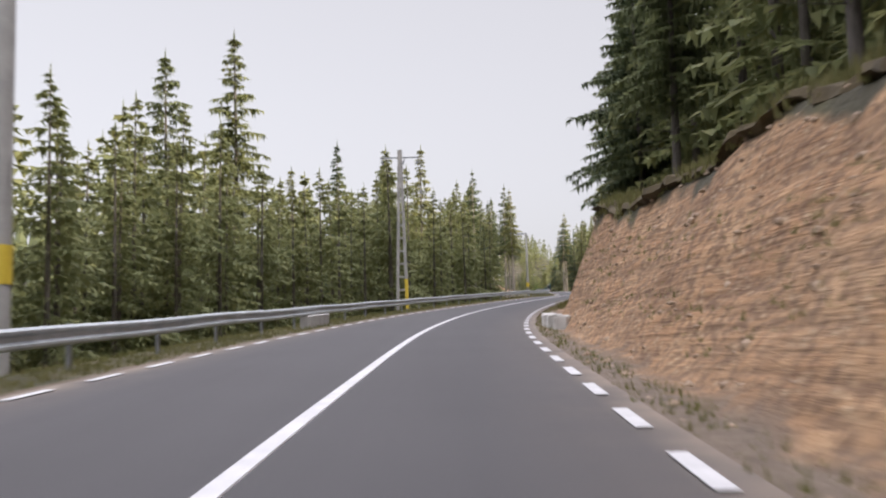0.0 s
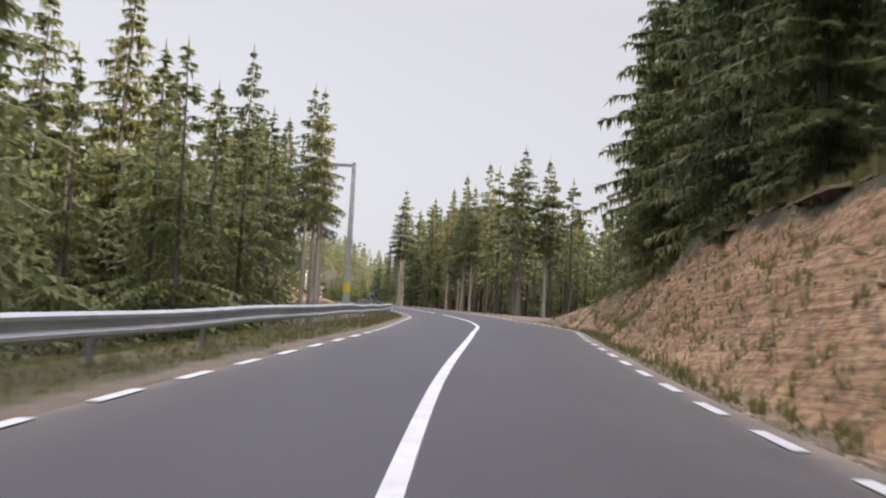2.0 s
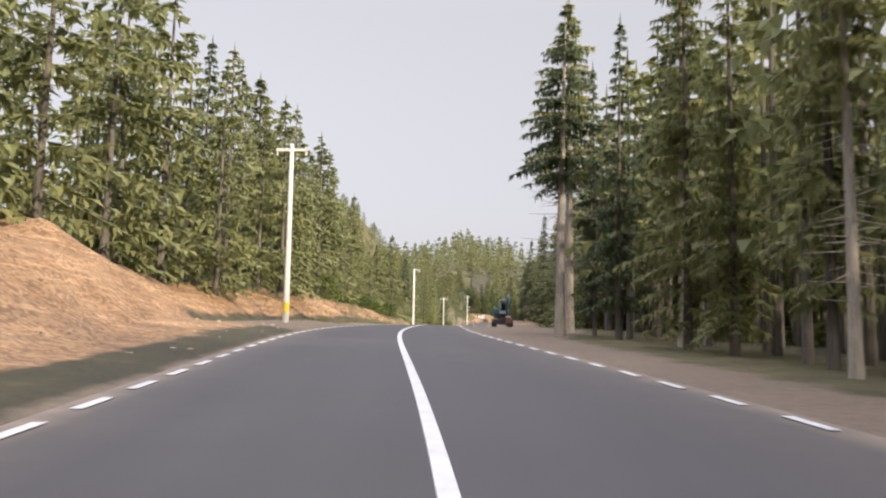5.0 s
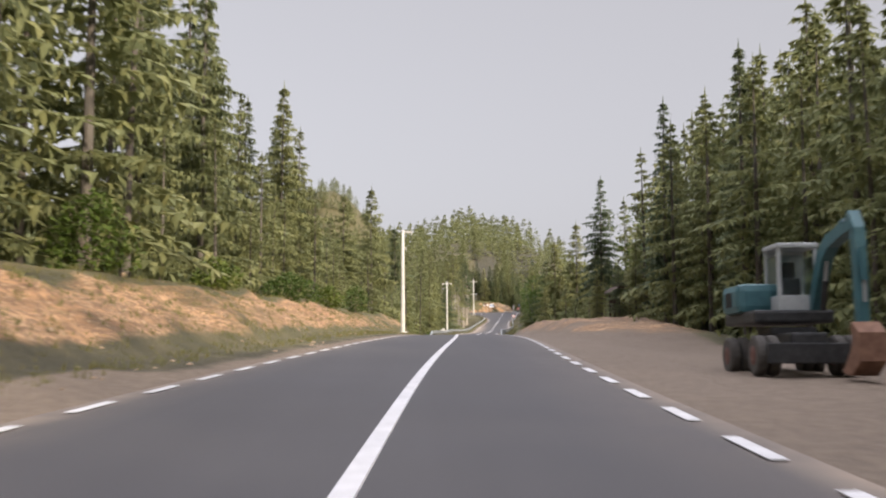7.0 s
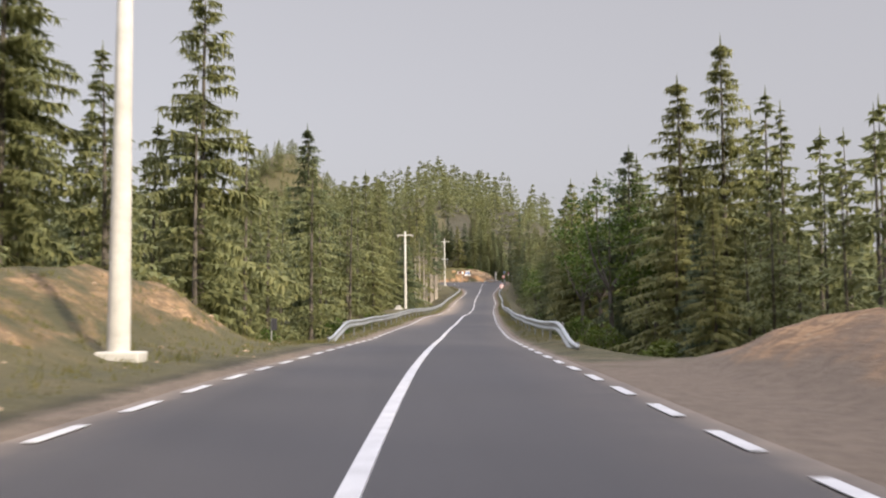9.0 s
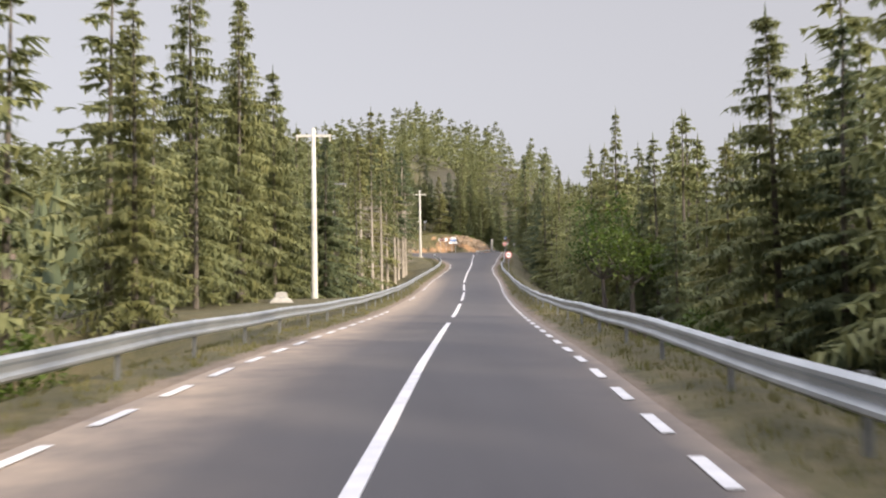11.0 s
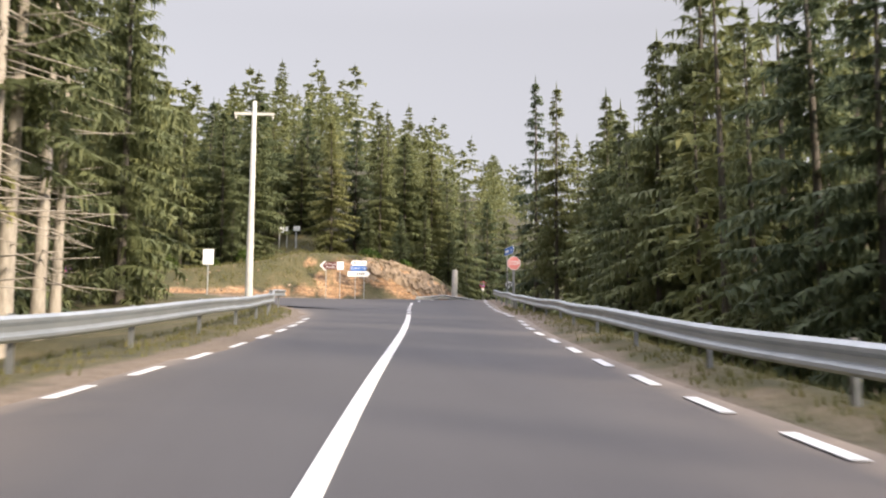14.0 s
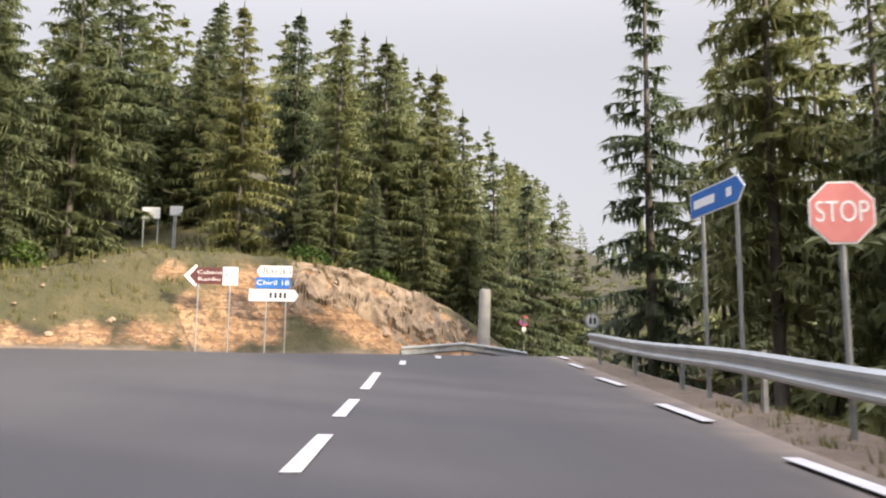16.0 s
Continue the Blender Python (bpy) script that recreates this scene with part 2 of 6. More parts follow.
def plate(bm, pts, thick, m=Matrix.Identity(4)):
    """A flat plate: an outline in x and z, thick along y."""
    a = [bm.verts.new(m @ Vector((x, -thick / 2, z))) for x, z in pts]
    b = [bm.verts.new(m @ Vector((x, thick / 2, z))) for x, z in pts]
    n = len(pts)
    bm.faces.new(a)
    bm.faces.new(b[::-1])
    for i in range(n):
        bm.faces.new((a[i], b[i], b[(i + 1) % n], a[(i + 1) % n]))
    bmesh.ops.recalc_face_normals(bm, faces=bm.faces)


# ---- the lie of the land ----
def hermite(ys, vs):
    ys, vs = np.array(ys, float), np.array(vs, float)
    g = np.gradient(vs, ys)

    def at(y):
        y = np.asarray(y, float)
        i = np.clip(np.searchsorted(ys, y) - 1, 0, len(ys) - 2)
        h = ys[i + 1] - ys[i]
        t = np.clip((y - ys[i]) / h, 0, 1)
        return ((1 + 2 * t) * (1 - t) ** 2 * vs[i] + t * (1 - t) ** 2 * h * g[i] + t * t * (3 - 2 * t) * vs[i + 1] + t * t * (t - 1) * h * g[i + 1])

    return at


road_x, road_z0, road_l, road_r = (hermite(ROAD_Y, v) for v in (ROAD_X, ROAD_Z, ROAD_L, ROAD_R))


def road_z(y):
    y = np.asarray(y, float)
    far = np.where(y > 520, (y - 520), 0)
    return road_z0(np.minimum(y, 520)) + np.interp(y, DIP_Y, DIP) + 0.02 * np.minimum(far, 60)


DIP_Y, DIP = (282, 302, 325, 350, 368, 500, 512, 520), (0, -0.1, -0.35, -0.25, 0, 0, 0.1, 0.25)


def lane_tan(y):
    return (road_x(y + 1.0) - road_x(y - 1.0)) / 2.0


def lane_point(y, u, up=0.0):
    """A place u metres to the right of the road's centre line, square to it."""
    k = float(lane_tan(y))
    c = 1 / math.sqrt(1 + k * k)
    return Vector((float(road_x(y)) + u * c, y - u * k * c, float(road_z(y)) + up))


def lane_pose(y, u, up=0.0):
    """There, with y along the road and x to its right."""
    a, b = lane_point(y - 0.6, u), lane_point(y + 0.6, u)
    fwd = (b - a).normalized()
    right = fwd.cross(Vector((0, 0, 1))).normalized()
    return Matrix.Translation(lane_point(y, u, up)) @ Matrix((right, fwd, right.cross(fwd))).transposed().to_4x4()


def step(x, a, b):
    t = np.clip((np.asarray(x, float) - a) / (b - a), 0, 1)
    return t * t * (3 - 2 * t)


def wob(x, y, s, seed=0.0):
    """Smooth unevenness, about -1 to 1, with features s metres wide."""
    p, q = x / s + seed, y / s - seed * 1.7
    return (np.sin(2.1 * p + 1.3 * np.sin(1.7 * q)) + np.sin(2.6 * q + 1.9 * np.sin(1.3 * p + 0.7)) + np.sin(4.3 * p + 3.1 * q + np.sin(2.2 * p))) / 3


CUT_Y, CUT_H = (-60, 6, 14, 20, 24, 30, 36, 42, 50, 57, 60, 82, 92, 100, 106, 112, 118, 124, 130, 133), (4.2, 3.7, 3.7, 3.5, 3.3, 3.5, 3.7, 4.1, 3.9, 4.0, 3.4, 3.5, 3.5, 3.4, 2.95, 2.2, 1.5, 0.8, 0.15, 0.05)
LEFT_Y, LEFT_H = (170, 180, 190, 206, 230, 248, 275, 305, 318, 324), (0.2, 1.5, 2.5, 2.0, 1.9, 1.6, 1.7, 1.4, 0.5, 0.0)
LAYBY_Y, LAYBY_W = (118, 128, 146, 152, 157, 175, 192, 202, 212, 222, 236, 250, 275, 300, 312), (2, 14, 20, 13, 3.4, 2.4, 2.8, 5.0, 7.0, 7.6, 8.0, 7.0, 8.0, 6.0, 2.0)


def far_edge(x):
    """The far side of the main road at the junction, as a y for each x."""
    return 521.9 + 0.3 * np.clip(x - 46, -10, 12) - 0.002 * np.clip(46 - x, 0, 60) ** 2


def cut_profile(y):
    """Height of the cutting on the right, the place of its foot beside the road, and how far it leans back."""
    y = np.asarray(y, float)
    cut = np.interp(y, CUT_Y, CUT_H) * (1 + 0.07 * wob(y * 0, y, 3.5, 5) + 0.04 * wob(y * 0, y, 1.2, 2))
    toe = 1.0 + 0.3 * wob(y * 0, y, 4, 7) + 0.9 * step(y, 112, 126) + 0.7 * step(y, 30, 36) * (1 - step(y, 53, 58))
    run = cut / np.interp(y, (22, 34, 54, 60, 92, 100), (1.5, 3.2, 3.2, 1.4, 1.4, 1.2)) + 0.05
    return cut, toe, run


def land(x, y):
    """Height of the ground, and how much of it is grass, gravel and bare earth."""
    x, y = np.asarray(x, float), np.asarray(y, float)
    k = lane_tan(np.minimum(y, 545))
    c = 1 / np.sqrt(1 + k * k)
    u = (x - road_x(np.minimum(y, 551))) * c
    z0 = road_z(y)
    r, l = u - road_r(y), -u - road_l(y)
    d = np.maximum(r, l)
    near_wob = wob(x, y, 1.1, 3) * 0.5 + wob(x, y, 0.45, 8) * 0.5
    mid_wob = wob(x, y, 4.0, 1)
    # right side
    cut, toe, run = cut_profile(y)
    face = np.clip((r - toe) / run, 0, 1)
    ledge = 0.16 * np.sin(face * cut * 4.2 + 1.2 * wob(x * 0, y, 5, 9)) * np.sin(math.pi * face)
    # beyond the lip, an unseen steep slope is added to shade the woods
    cutz = cut * (face * 0.85 + 0.15 * face ** 2) + ledge * step(cut, 0.5, 2) + 0.4 * near_wob * np.sin(math.pi * face) * step(cut, 0.3, 1.5) + (np.clip(r - toe - run, 0, 5) * 0.22 + np.clip(r - toe - run - 5, 0, 45) * 0.85 * (1 - step(y, 108, 128))) * step(cut, 0.2, 2)
    lay = np.interp(y, LAYBY_Y, LAYBY_W)
    open_r = step(y, 127, 133) * (1 - step(y, 300, 312))
    mound = 0.95 * step(y, 252, 272) * (1 - step(y, 300, 309)) * step(r, 1.6, 3.8) * (1 - step(r, 7, 11)) * (1 + 0.2 * mid_wob)
    heap_r = 1.3 * np.exp(-((y - 130) / 5) ** 2 - ((r - 9.5) / 3.5) ** 2)
    layz = heap_r + mound * (1 + 0.12 * near_wob) - 0.25 * step(r, 1.5, 4) * np.exp(-((y - 248) / 7) ** 2) + 0.05 * near_wob * step(r, 1, 3) + np.clip(r - lay - 2, 0, 40) * -0.04
    drop_r = step(y, 304, 318)
    fallz = 0.1 * step(r, 0.4, 1.0) * (1 - step(r, 1.5, 2.2)) - 1.9 * step(r, 1.7, 6.5) - np.clip(r - 6.5, 0, 60) * 0.03 + 0.1 * mid_wob * step(r, 2, 4)
    right = np.where(y < 133, cutz + heap_r, 0) * (1 - open_r) + layz * open_r * (1 - drop_r) + fallz * drop_r
    # left side
    lb = np.interp(y, LEFT_Y, LEFT_H) * (1 + 0.2 * wob(x * 0, y, 5, 4) + 0.1 * wob(x * 0, y, 1.7, 6))
    toe_l = np.interp(y, (165, 200, 214, 228, 245, 280, 318), (2.0, 4.8, 4.4, 2.4, 2.2, 2.9, 2.8)) + 0.3 * mid_wob
    face_l = np.clip((l - toe_l) / (lb / 0.62 + 0.3), 0, 1)
    heap = np.exp(-((y - 188) / 7.0) ** 2 - ((l - 8.5) / 4.6) ** 2) * 0.9
    heap = heap + 0.8 * np.exp(-((y - 311) / 5.0) ** 2 - ((l - 4.6) / 1.6) ** 2)
    bankl = 0.09 * np.clip(l, 0, 3) + lb * (face_l ** 0.9) + heap + (0.2 * near_wob + 0.22 * wob(x, y, 2.2, 11)) * step(l, toe_l, toe_l + 1) * step(lb, 0.2, 1) + np.clip(l - toe_l - 4, 0, 40) * 0.05
    fall_l = (-1.5 * step(l, 1.7, 5.5) - np.minimum(np.maximum(l - 5.5, 0), 40) * 0.05) * (1 - step(y, 460, 494)) + 0.45 * step(l, 1.2, 4) * step(y, 484, 504) + 0.1 * mid_wob * step(l, 2, 4)
    shelf = step(y, 374, 384) * (1 - step(y, 404, 414))
    fall_l = fall_l * (1 - shelf) + 0.4 * step(l, 1.6, 3.0) * (1 - step(l, 9, 13)) * shelf
    w_l = step(y, 157, 168) * (1 - step(y, 314, 324))
    left = bankl * w_l + fall_l * (1 - w_l)
    base = np.where(r > 0, right * step(r, 0.25, 0.9), left * step(l, 0.25, 0.9))
    z = z0 + np.where(d > 0, base - 0.02, -0.12)
    grass = np.where(d > 0, 0.75, 0.0) * (1 - step(d, 9, 13))
    grass = np.where((l > 0) & (w_l > 0.5), 0.95 * step(l, 0.5, 1.2) * (0.35 + 0.65 * step(y, 230, 246)), grass)
    grass = np.where((r > 0) & (y < 128) & (cut > 0.8), grass * (1 - step(face, 0.88, 0.92) * (1 - step(face, 0.96, 0.99))), grass)
    grass = grass * (1 - step(d, 11, 16))
    earth = np.where(r > 0, (1 - 0.4 * step(y, 84, 98)) * step(cut, 0.3, 1.2) * (1 - open_r) * step(face, 0.02, 0.12) * (1 - step(face, 0.9, 0.95)) * (y < 130), 0.0)
    earth = np.maximum(earth, np.where(l > 0, w_l * step(face_l, 0.05, 0.2) * (1 - step(face_l, 0.8, 1.0)) * (0.62 + 0.38 * (1 - step(y, 226, 242)) + 0.3 * step(y, 250, 262)) * (1 - 0.55 * step(y, 280, 292)), 0))
    earth = np.maximum(earth, np.where(r > 0, open_r * step(mound, 0.05, 0.4) * (0.54 + 0.12 * mid_wob), 0))
    earth = np.maximum(earth, np.where(l > 0, w_l * step(heap, 0.25, 0.6) * np.where(y < 250, 0.9, 0.45), 0))
    gravel = np.where(r > 0, open_r * (1 - step(r, lay - 0.8, lay + 0.8)), 0.0)
    gravel = np.maximum(gravel, np.where((r > 0) & (y < 128), (0.6 + 0.35 * step(r, 0.6, 0.8)) * (1 - step(r, 1.3, 1.9)), 0))
    gravel = np.maximum(gravel, np.where((r > 0) & (y < 134), 0.95 * step(y, 117, 123) * (1 - step(r, 9, 13)), 0))
    gravel = np.maximum(gravel, np.where((r > 0) & (y > 380), (0.3 + 0.65 * step(y, 470, 495)) * (1 - step(r, 1.0 + 0.9 * step(y, 470, 495), 1.6 + 1.2 * step(y, 470, 495))), 0))
    earth = np.maximum(earth, np.where(l > 0, 0.5 * step(y, 242, 250) * (1 - step(y, 286, 298)) * step(face_l, 0.35, 0.6) * (1 - step(face_l, 0.85, 1.0)), 0))
    gravel = np.maximum(gravel, np.where((l > 0), (1 - step(l, np.where(y < 232, toe_l - 0.8, 0.5), np.where(y < 232, toe_l, 1.0))) * w_l * step(y, 192, 202), 0))
    earth = np.maximum(earth, np.where(l > 0, 0.9 * step(y, 160, 168) * (1 - step(y, 192, 202)) * step(l, 1.4, 2.2) * (1 - step(l, 12, 15)), 0))
    gravel = np.maximum(gravel, np.where(d > 0, 0.8 * (1 - step(d, 0.35, 0.7)), 0))
    gravel = np.maximum(gravel, np.where((l > 0) & (y > 322), 0.95 * (1 - step(l, 0.55, 0.95)), 0))
    earth = np.maximum(earth, np.where((r > 0) & (y < 126), 0.62 * step(r, 0.55, 0.85) * (1 - step(r, 1.5, 2.0)), 0))
    # the junction and the hill behind it
    jn = step(y, 496, 504)
    open_l = jn * step(l, -0.5, 0.5) * step(y, 506.5 + 0.12 * np.clip(x - 36, -60, 0), 508.5 + 0.12 * np.clip(x - 36, -60, 0))
    behind = y - far_edge(x)
    flat = np.where((behind < 0.4) & (l > -0.5), open_l, 0)
    z = z * (1 - flat) + (z0 - 0.16) * flat
    grass, gravel, earth = grass * (1 - flat), gravel * (1 - flat) + 0.4 * flat, earth * (1 - flat)
    bank_h = np.interp(x, (5, 20, 30, 36, 39, 42, 46, 49, 52, 54.5, 57), (0.8, 1.2, 1.8, 2.2, 2.7, 3.6, 3.6, 3.1, 2.1, 0.5, 0.0))
    f2 = np.clip((behind - 0.9) / (bank_h / np.interp(x, (32, 43, 48), (0.6, 1.5, 1.7)) + 0.1), 0, 1)
    rise = np.interp(x, (-160, -60, 0, 30, 50, 62, 74, 90, 120, 200), (0.25, 0.29, 0.35, 0.41, 0.45, 0.5, 0.52, 0.4, 0.18, 0.0))
    hill = bank_h * f2 + 0.1 * np.clip(behind - 4.5, 0, 8) * step(x, 30, 38) + (0.3 + 0.25 * step(x, 45, 47)) * near_wob * np.sin(math.pi * f2) + 130 * (1 - np.exp(-np.maximum(behind - 10.0 - 16 * step(x, 52, 62), 0) / 130)) * rise
    right_dip = -step(x, 52.0, 57.0) * np.clip(behind + 2, 0, 40) * 0.07
    bz = road_z(522.0) + 0.0 * x + hill + right_dip - 0.02
    bk = step(behind, 0.0, 0.5)
    z = z * (1 - bk) + bz * bk
    grass = grass * (1 - bk) + bk * (0.9 * step(f2, 0.75, 1.0) * (1 - step(behind, 14, 20)) + 0.75 * (1 - step(x, 36, 42)) * step(behind, 0.9, 2.0) * (1 - step(behind, 7, 11)))
    slope_grass = (1 - step(x, 43.0, 45.5)) * step(f2, 0.16, 0.34) + step(x, 45.6, 46.6) * (1 - step(x, 48.6, 50.0)) * (1 - step(f2, 0.25, 0.5))
    grass = np.maximum(grass, bk * 0.95 * slope_grass)
    bare = step(f2, 0.02, 0.1) * (1 - step(f2, 0.8, 1)) * (1 - slope_grass)
    trail = step(f2, 0.02, 0.1) * (1 - step(f2, 0.92, 1)) * np.exp(-((x - 44.6 + 2.6 * f2) / 0.3) ** 2)
    earth = earth * (1 - bk) + bk * np.maximum(bare, trail)
    gravel = gravel * (1 - bk) + bk * (1 - step(behind, 0.7, 1.3)) * 0.95
    # far country
    z = z + np.where(u < -40, np.clip(-u - 40, 0, 150) * 0.02 * (1 - step(y, 380, 480)), 0) + np.where(u > 30, np.clip(u - 30, 0, 150) * 0.02 * (1 - step(y, 120, 160)), 0)
    z = z + 132 * np.exp(-((x + 72) / 75) ** 2 - ((y - 1270) / 110) ** 2)
    z = z + 1.0 * wob(x, y, 30, 2) * step(d, 14, 40) * (1 - bk)
    return z, grass, gravel, earth


def build_ground():
    us = np.concatenate([-np.geomspace(420, 17, 26), -np.arange(16, 9, -1.0), -np.arange(9, 2.2, -0.42), np.linspace(-2, 2, 3), np.arange(2.3, 10.5, 0.36), np.arange(11, 17, 1.0), np.geomspace(18, 420, 26)])
    ys = np.concatenate([np.arange(-60, 135, 0.8), np.arange(135, 320, 1.2), np.arange(320, 494, 1.8), np.arange(494, 532, 0.55), np.geomspace(533, 1500, 60)])
    yy, uu = np.meshgrid(ys, us, indexing="ij")
    xx = road_x(np.minimum(yy, 551)) + uu
    zz, grass, gravel, earth = land(xx, yy)
    ny, nu = yy.shape
    idx = np.arange(ny * nu).reshape(ny, nu)
    faces = np.stack([idx[:-1, :-1], idx[:-1, 1:], idx[1:, 1:], idx[1:, :-1]], -1).reshape(-1, 4)
    me = mesh_of("ground", np.stack([xx, yy, zz], -1).reshape(-1, 3), faces.tolist(), GROUND, True)
    for key, v in (("grass", grass), ("gravel", gravel), ("earth", earth)):
        me.attributes.new(key, "FLOAT", "POINT").data.foreach_set("value", np.clip(v, 0, 1).ravel().astype(np.float32))
    return tagged(new("ground", me), "grassy and bare earth roadside ground under the forest", "ground", kind="structure")


def build_road():
    ys = np.concatenate([np.arange(-58, 496, 1.5), np.arange(496, 524, 0.8)])
    cols = np.array([-1.0, -0.86, -0.68, -0.4, 0.0, 0.5, 0.86, 1.0])
    verts, dust = [], []
    for y in ys:
        l, r = float(road_l(y)) + 0.28, float(road_r(y)) + 0.28 + 0.55 * float(step(y, 488, 516))
        for c in cols:
            p = lane_point(y, c * (r if c > 0 else l), 0.02 * (1 - abs(c)))
            verts.append(p)
            sandy = float(step(y, 330, 365)) * (1 - float(step(y, 440, 470)))
            dust.append(0.0 if c < 0 and y > 499 else max(0.75 if abs(c) == 1 else 0.12 if abs(c) > 0.8 else 0.0, (1.0 if c < -0.8 else 0.6 if c < -0.6 else 0.1 if c < -0.3 else 0.0) * sandy))
    n = len(cols)
    faces = [(i * n + j, i * n + j + 1, (i + 1) * n + j + 1, (i + 1) * n + j) for i in range(len(ys) - 1) for j in range(n - 1)]
    # the mouth of the main road, to the left of our lane
    k0 = len(verts)
    xs = np.concatenate([np.linspace(-60, 20, 17)[:-1], np.linspace(20, 47, 28)])
    for x in xs:
        y1 = float(far_edge(x)) + 0.5
        y0 = np.interp(x, (-60, 20, 36, 39.5, 41.5, 43.2, 44.4, 52), (492, 502, 505.6, 505.2, 502.5, 499, 493, 493))
        for s in np.linspace(0, 1, 33):
            y = y0 + (y1 - y0) * s
            verts.append(Vector((x, y, float(road_z(y)) - 0.008)))
            dust.append(0.5 if s == 1.0 or (s == 0.0 and x < 36) else 0.0)
    faces += [(k0 + i * 33 + j, k0 + (i + 1) * 33 + j, k0 + (i + 1) * 33 + j + 1, k0 + i * 33 + j + 1) for i in range(len(xs) - 1) for j in range(32)]
    me = mesh_of("road", verts, faces, ASPHALT, True)
    me.attributes.new("dust", "FLOAT", "POINT").data.foreach_set("value", np.clip(dust, 0, 1).astype(np.float32))
    return tagged(new("road", me), "worn grey asphalt two-lane mountain road", "road", kind="structure")


def rock_face():
    """The broken rock that stands out of the bank at the junction: split blocks of many sizes."""
    rng = np.random.default_rng(31)
    xs, hs = np.linspace(45.4, 53.4, 150), np.linspace(0.0, 1.0, 60)
    gx, gh = np.meshgrid(xs, hs, indexing="ij")
    foot = far_edge(gx) + 0.75
    gy = foot + gh * 3.1
    gz = land(gx, gy)[0]
    across, up = gx + 0.25 * wob(gx, gz, 0.7, 3) + 0.5 * gz, gz * 0.7 + gy * 0.8 - 0.35 * gx + 0.2 * wob(gx, gz, 0.5, 4)
    lump = np.zeros_like(gx)
    for size, depth in ((1.1, 0.32), (0.5, 0.2), (0.24, 0.09)):
        seeds = np.stack([rng.uniform(across.min(), across.max(), int(150 / size)), rng.uniform(up.min(), up.max(), int(150 / size))], -1)
        off, tx, ty = rng.uniform(-1, 1, len(seeds)), rng.uniform(-1, 1, len(seeds)), rng.uniform(-1, 1, len(seeds))
        i = np.argmin((across[..., None] - seeds[:, 0]) ** 2 + (up[..., None] - seeds[:, 1]) ** 2, -1)
        lump += depth * (off[i] + 0.9 * tx[i] * (across - seeds[i, 0]) / size + 0.9 * ty[i] * (up - seeds[i, 1]) / size)
    lump = np.clip(lump, -0.5, 0.6)
    low = 1.1 * (1 - step(gx, 49.0, 50.4))
    edge = step(gx, 45.6, 46.6) * (1 - step(gx, 52.2, 53.3)) * step(gh, 0.0, 0.1) * (1 - step(gh, 0.62, 0.95)) * step(gh * 3.1, 0.15 + 0.6 * low, 0.5 + 0.8 * low)
    out = edge * (0.12 + 0.42 * lump) - 0.3 * (1 - edge)
    vs = np.stack([gx, gy - 0.75 * out, gz + 0.5 * out], -1).reshape(-1, 3)
    idx = np.arange(gx.size).reshape(gx.shape)
    faces = np.stack([idx[:-1, :-1], idx[1:, :-1], idx[1:, 1:], idx[:-1, 1:]], -1).reshape(-1, 4)
    tagged(new("rock_face", mesh_of("rock_face", vs.tolist(), faces.tolist(), CRACKED_ROCK)), "cracked tan and grey rock face in the bank", "rock", kind="structure")


ground = build_ground()
rock_face()
road = build_road()


def strip_mesh(name, length, width, thick=0.008):
    bm = bmesh.new()
    n = max(1, int(length / 1.5))
    for i in range(n):
        box(bm, Matrix.Translation((0, -length / 2 + (i + 0.5) * length / n, thick / 2)), width, length / n, thick)
    me = bpy.data.meshes.new(name)
    bm.to_mesh(me)
    bm.free()
    me.materials.append(PAINT)
    return me


def build_markings():
    dash = strip_mesh("edge_dash", 1.15, 0.13)
    rest = bmesh.new()
    rng = random.Random(4)
    rows = [-8.0 + 2.27 * i for i in range(217)]
    for y in rows:
        data_part("edge_dash", dash, road, lane_pose(y, float(road_r(y)), 0.012))
        y += 0.8
        if y > 503 or (396 < y < 440 and rng.random() < 0.75):
            continue
        m = lane_pose(y, -float(road_l(y)), 0.012)
        if y < 148:
            data_part("edge_dash", dash, road, m)
        else:
            box(rest, m @ Matrix.Translation((0, 0, 0.004)), 0.13, 1.15, 0.008)
    tagged(part("edge_dashes", rest, PAINT, road), kind="stuff")
    # the centre line, in runs
    for a, b in ((-20, 133.8), (137.6, 383.4), (388, 403.3), (407.6, 423), (427, 442.4), (446.5, 488.2)):
        verts, faces = [], []
        ys = np.linspace(a, b, max(4, int((b - a) / 0.8)))
        for y in ys:
            for u, up in ((-0.075, 0.02), (-0.07, 0.032), (0.07, 0.032), (0.075, 0.02)):
                verts.append(lane_point(float(y), u, up))
        for i in range(len(ys) - 1):
            for j in range(3):
                faces.append((4 * i + j, 4 * i + j + 1, 4 * i + j + 5, 4 * i + j + 4))
        data_part("centre_line", mesh_of("centre_line", verts, faces, PAINT), road)
    # the dashes at the junction, which bend to the right with the crest: start, end, place across the road
    for name, runs in (("centre_dash", ((490.0, 492.3, 0.04), (494.4, 496.7, 0.04), (498.9, 501.2, 0.03), (502.8, 505.1, 0.0), (507.0, 511.6, 0.02), (514.5, 516.2, 0.48), (517.6, 519.0, 1.4))),
                       ("edge_dash", ((486.0, 487.7, 3.3), (489.5, 491.4, 3.52), (493.8, 495.9, 3.68), (497.9, 499.9, 3.85), (502.7, 504.9, 4.02), (508.5, 510.8, 4.3), (514.0, 515.8, 4.58), (518.0, 519.6, 4.88)))):
        for a, b, u in runs:
            data_part(name, strip_mesh(name, b - a, 0.15), road, lane_pose((a + b) / 2, u, 0.03))


build_markings()


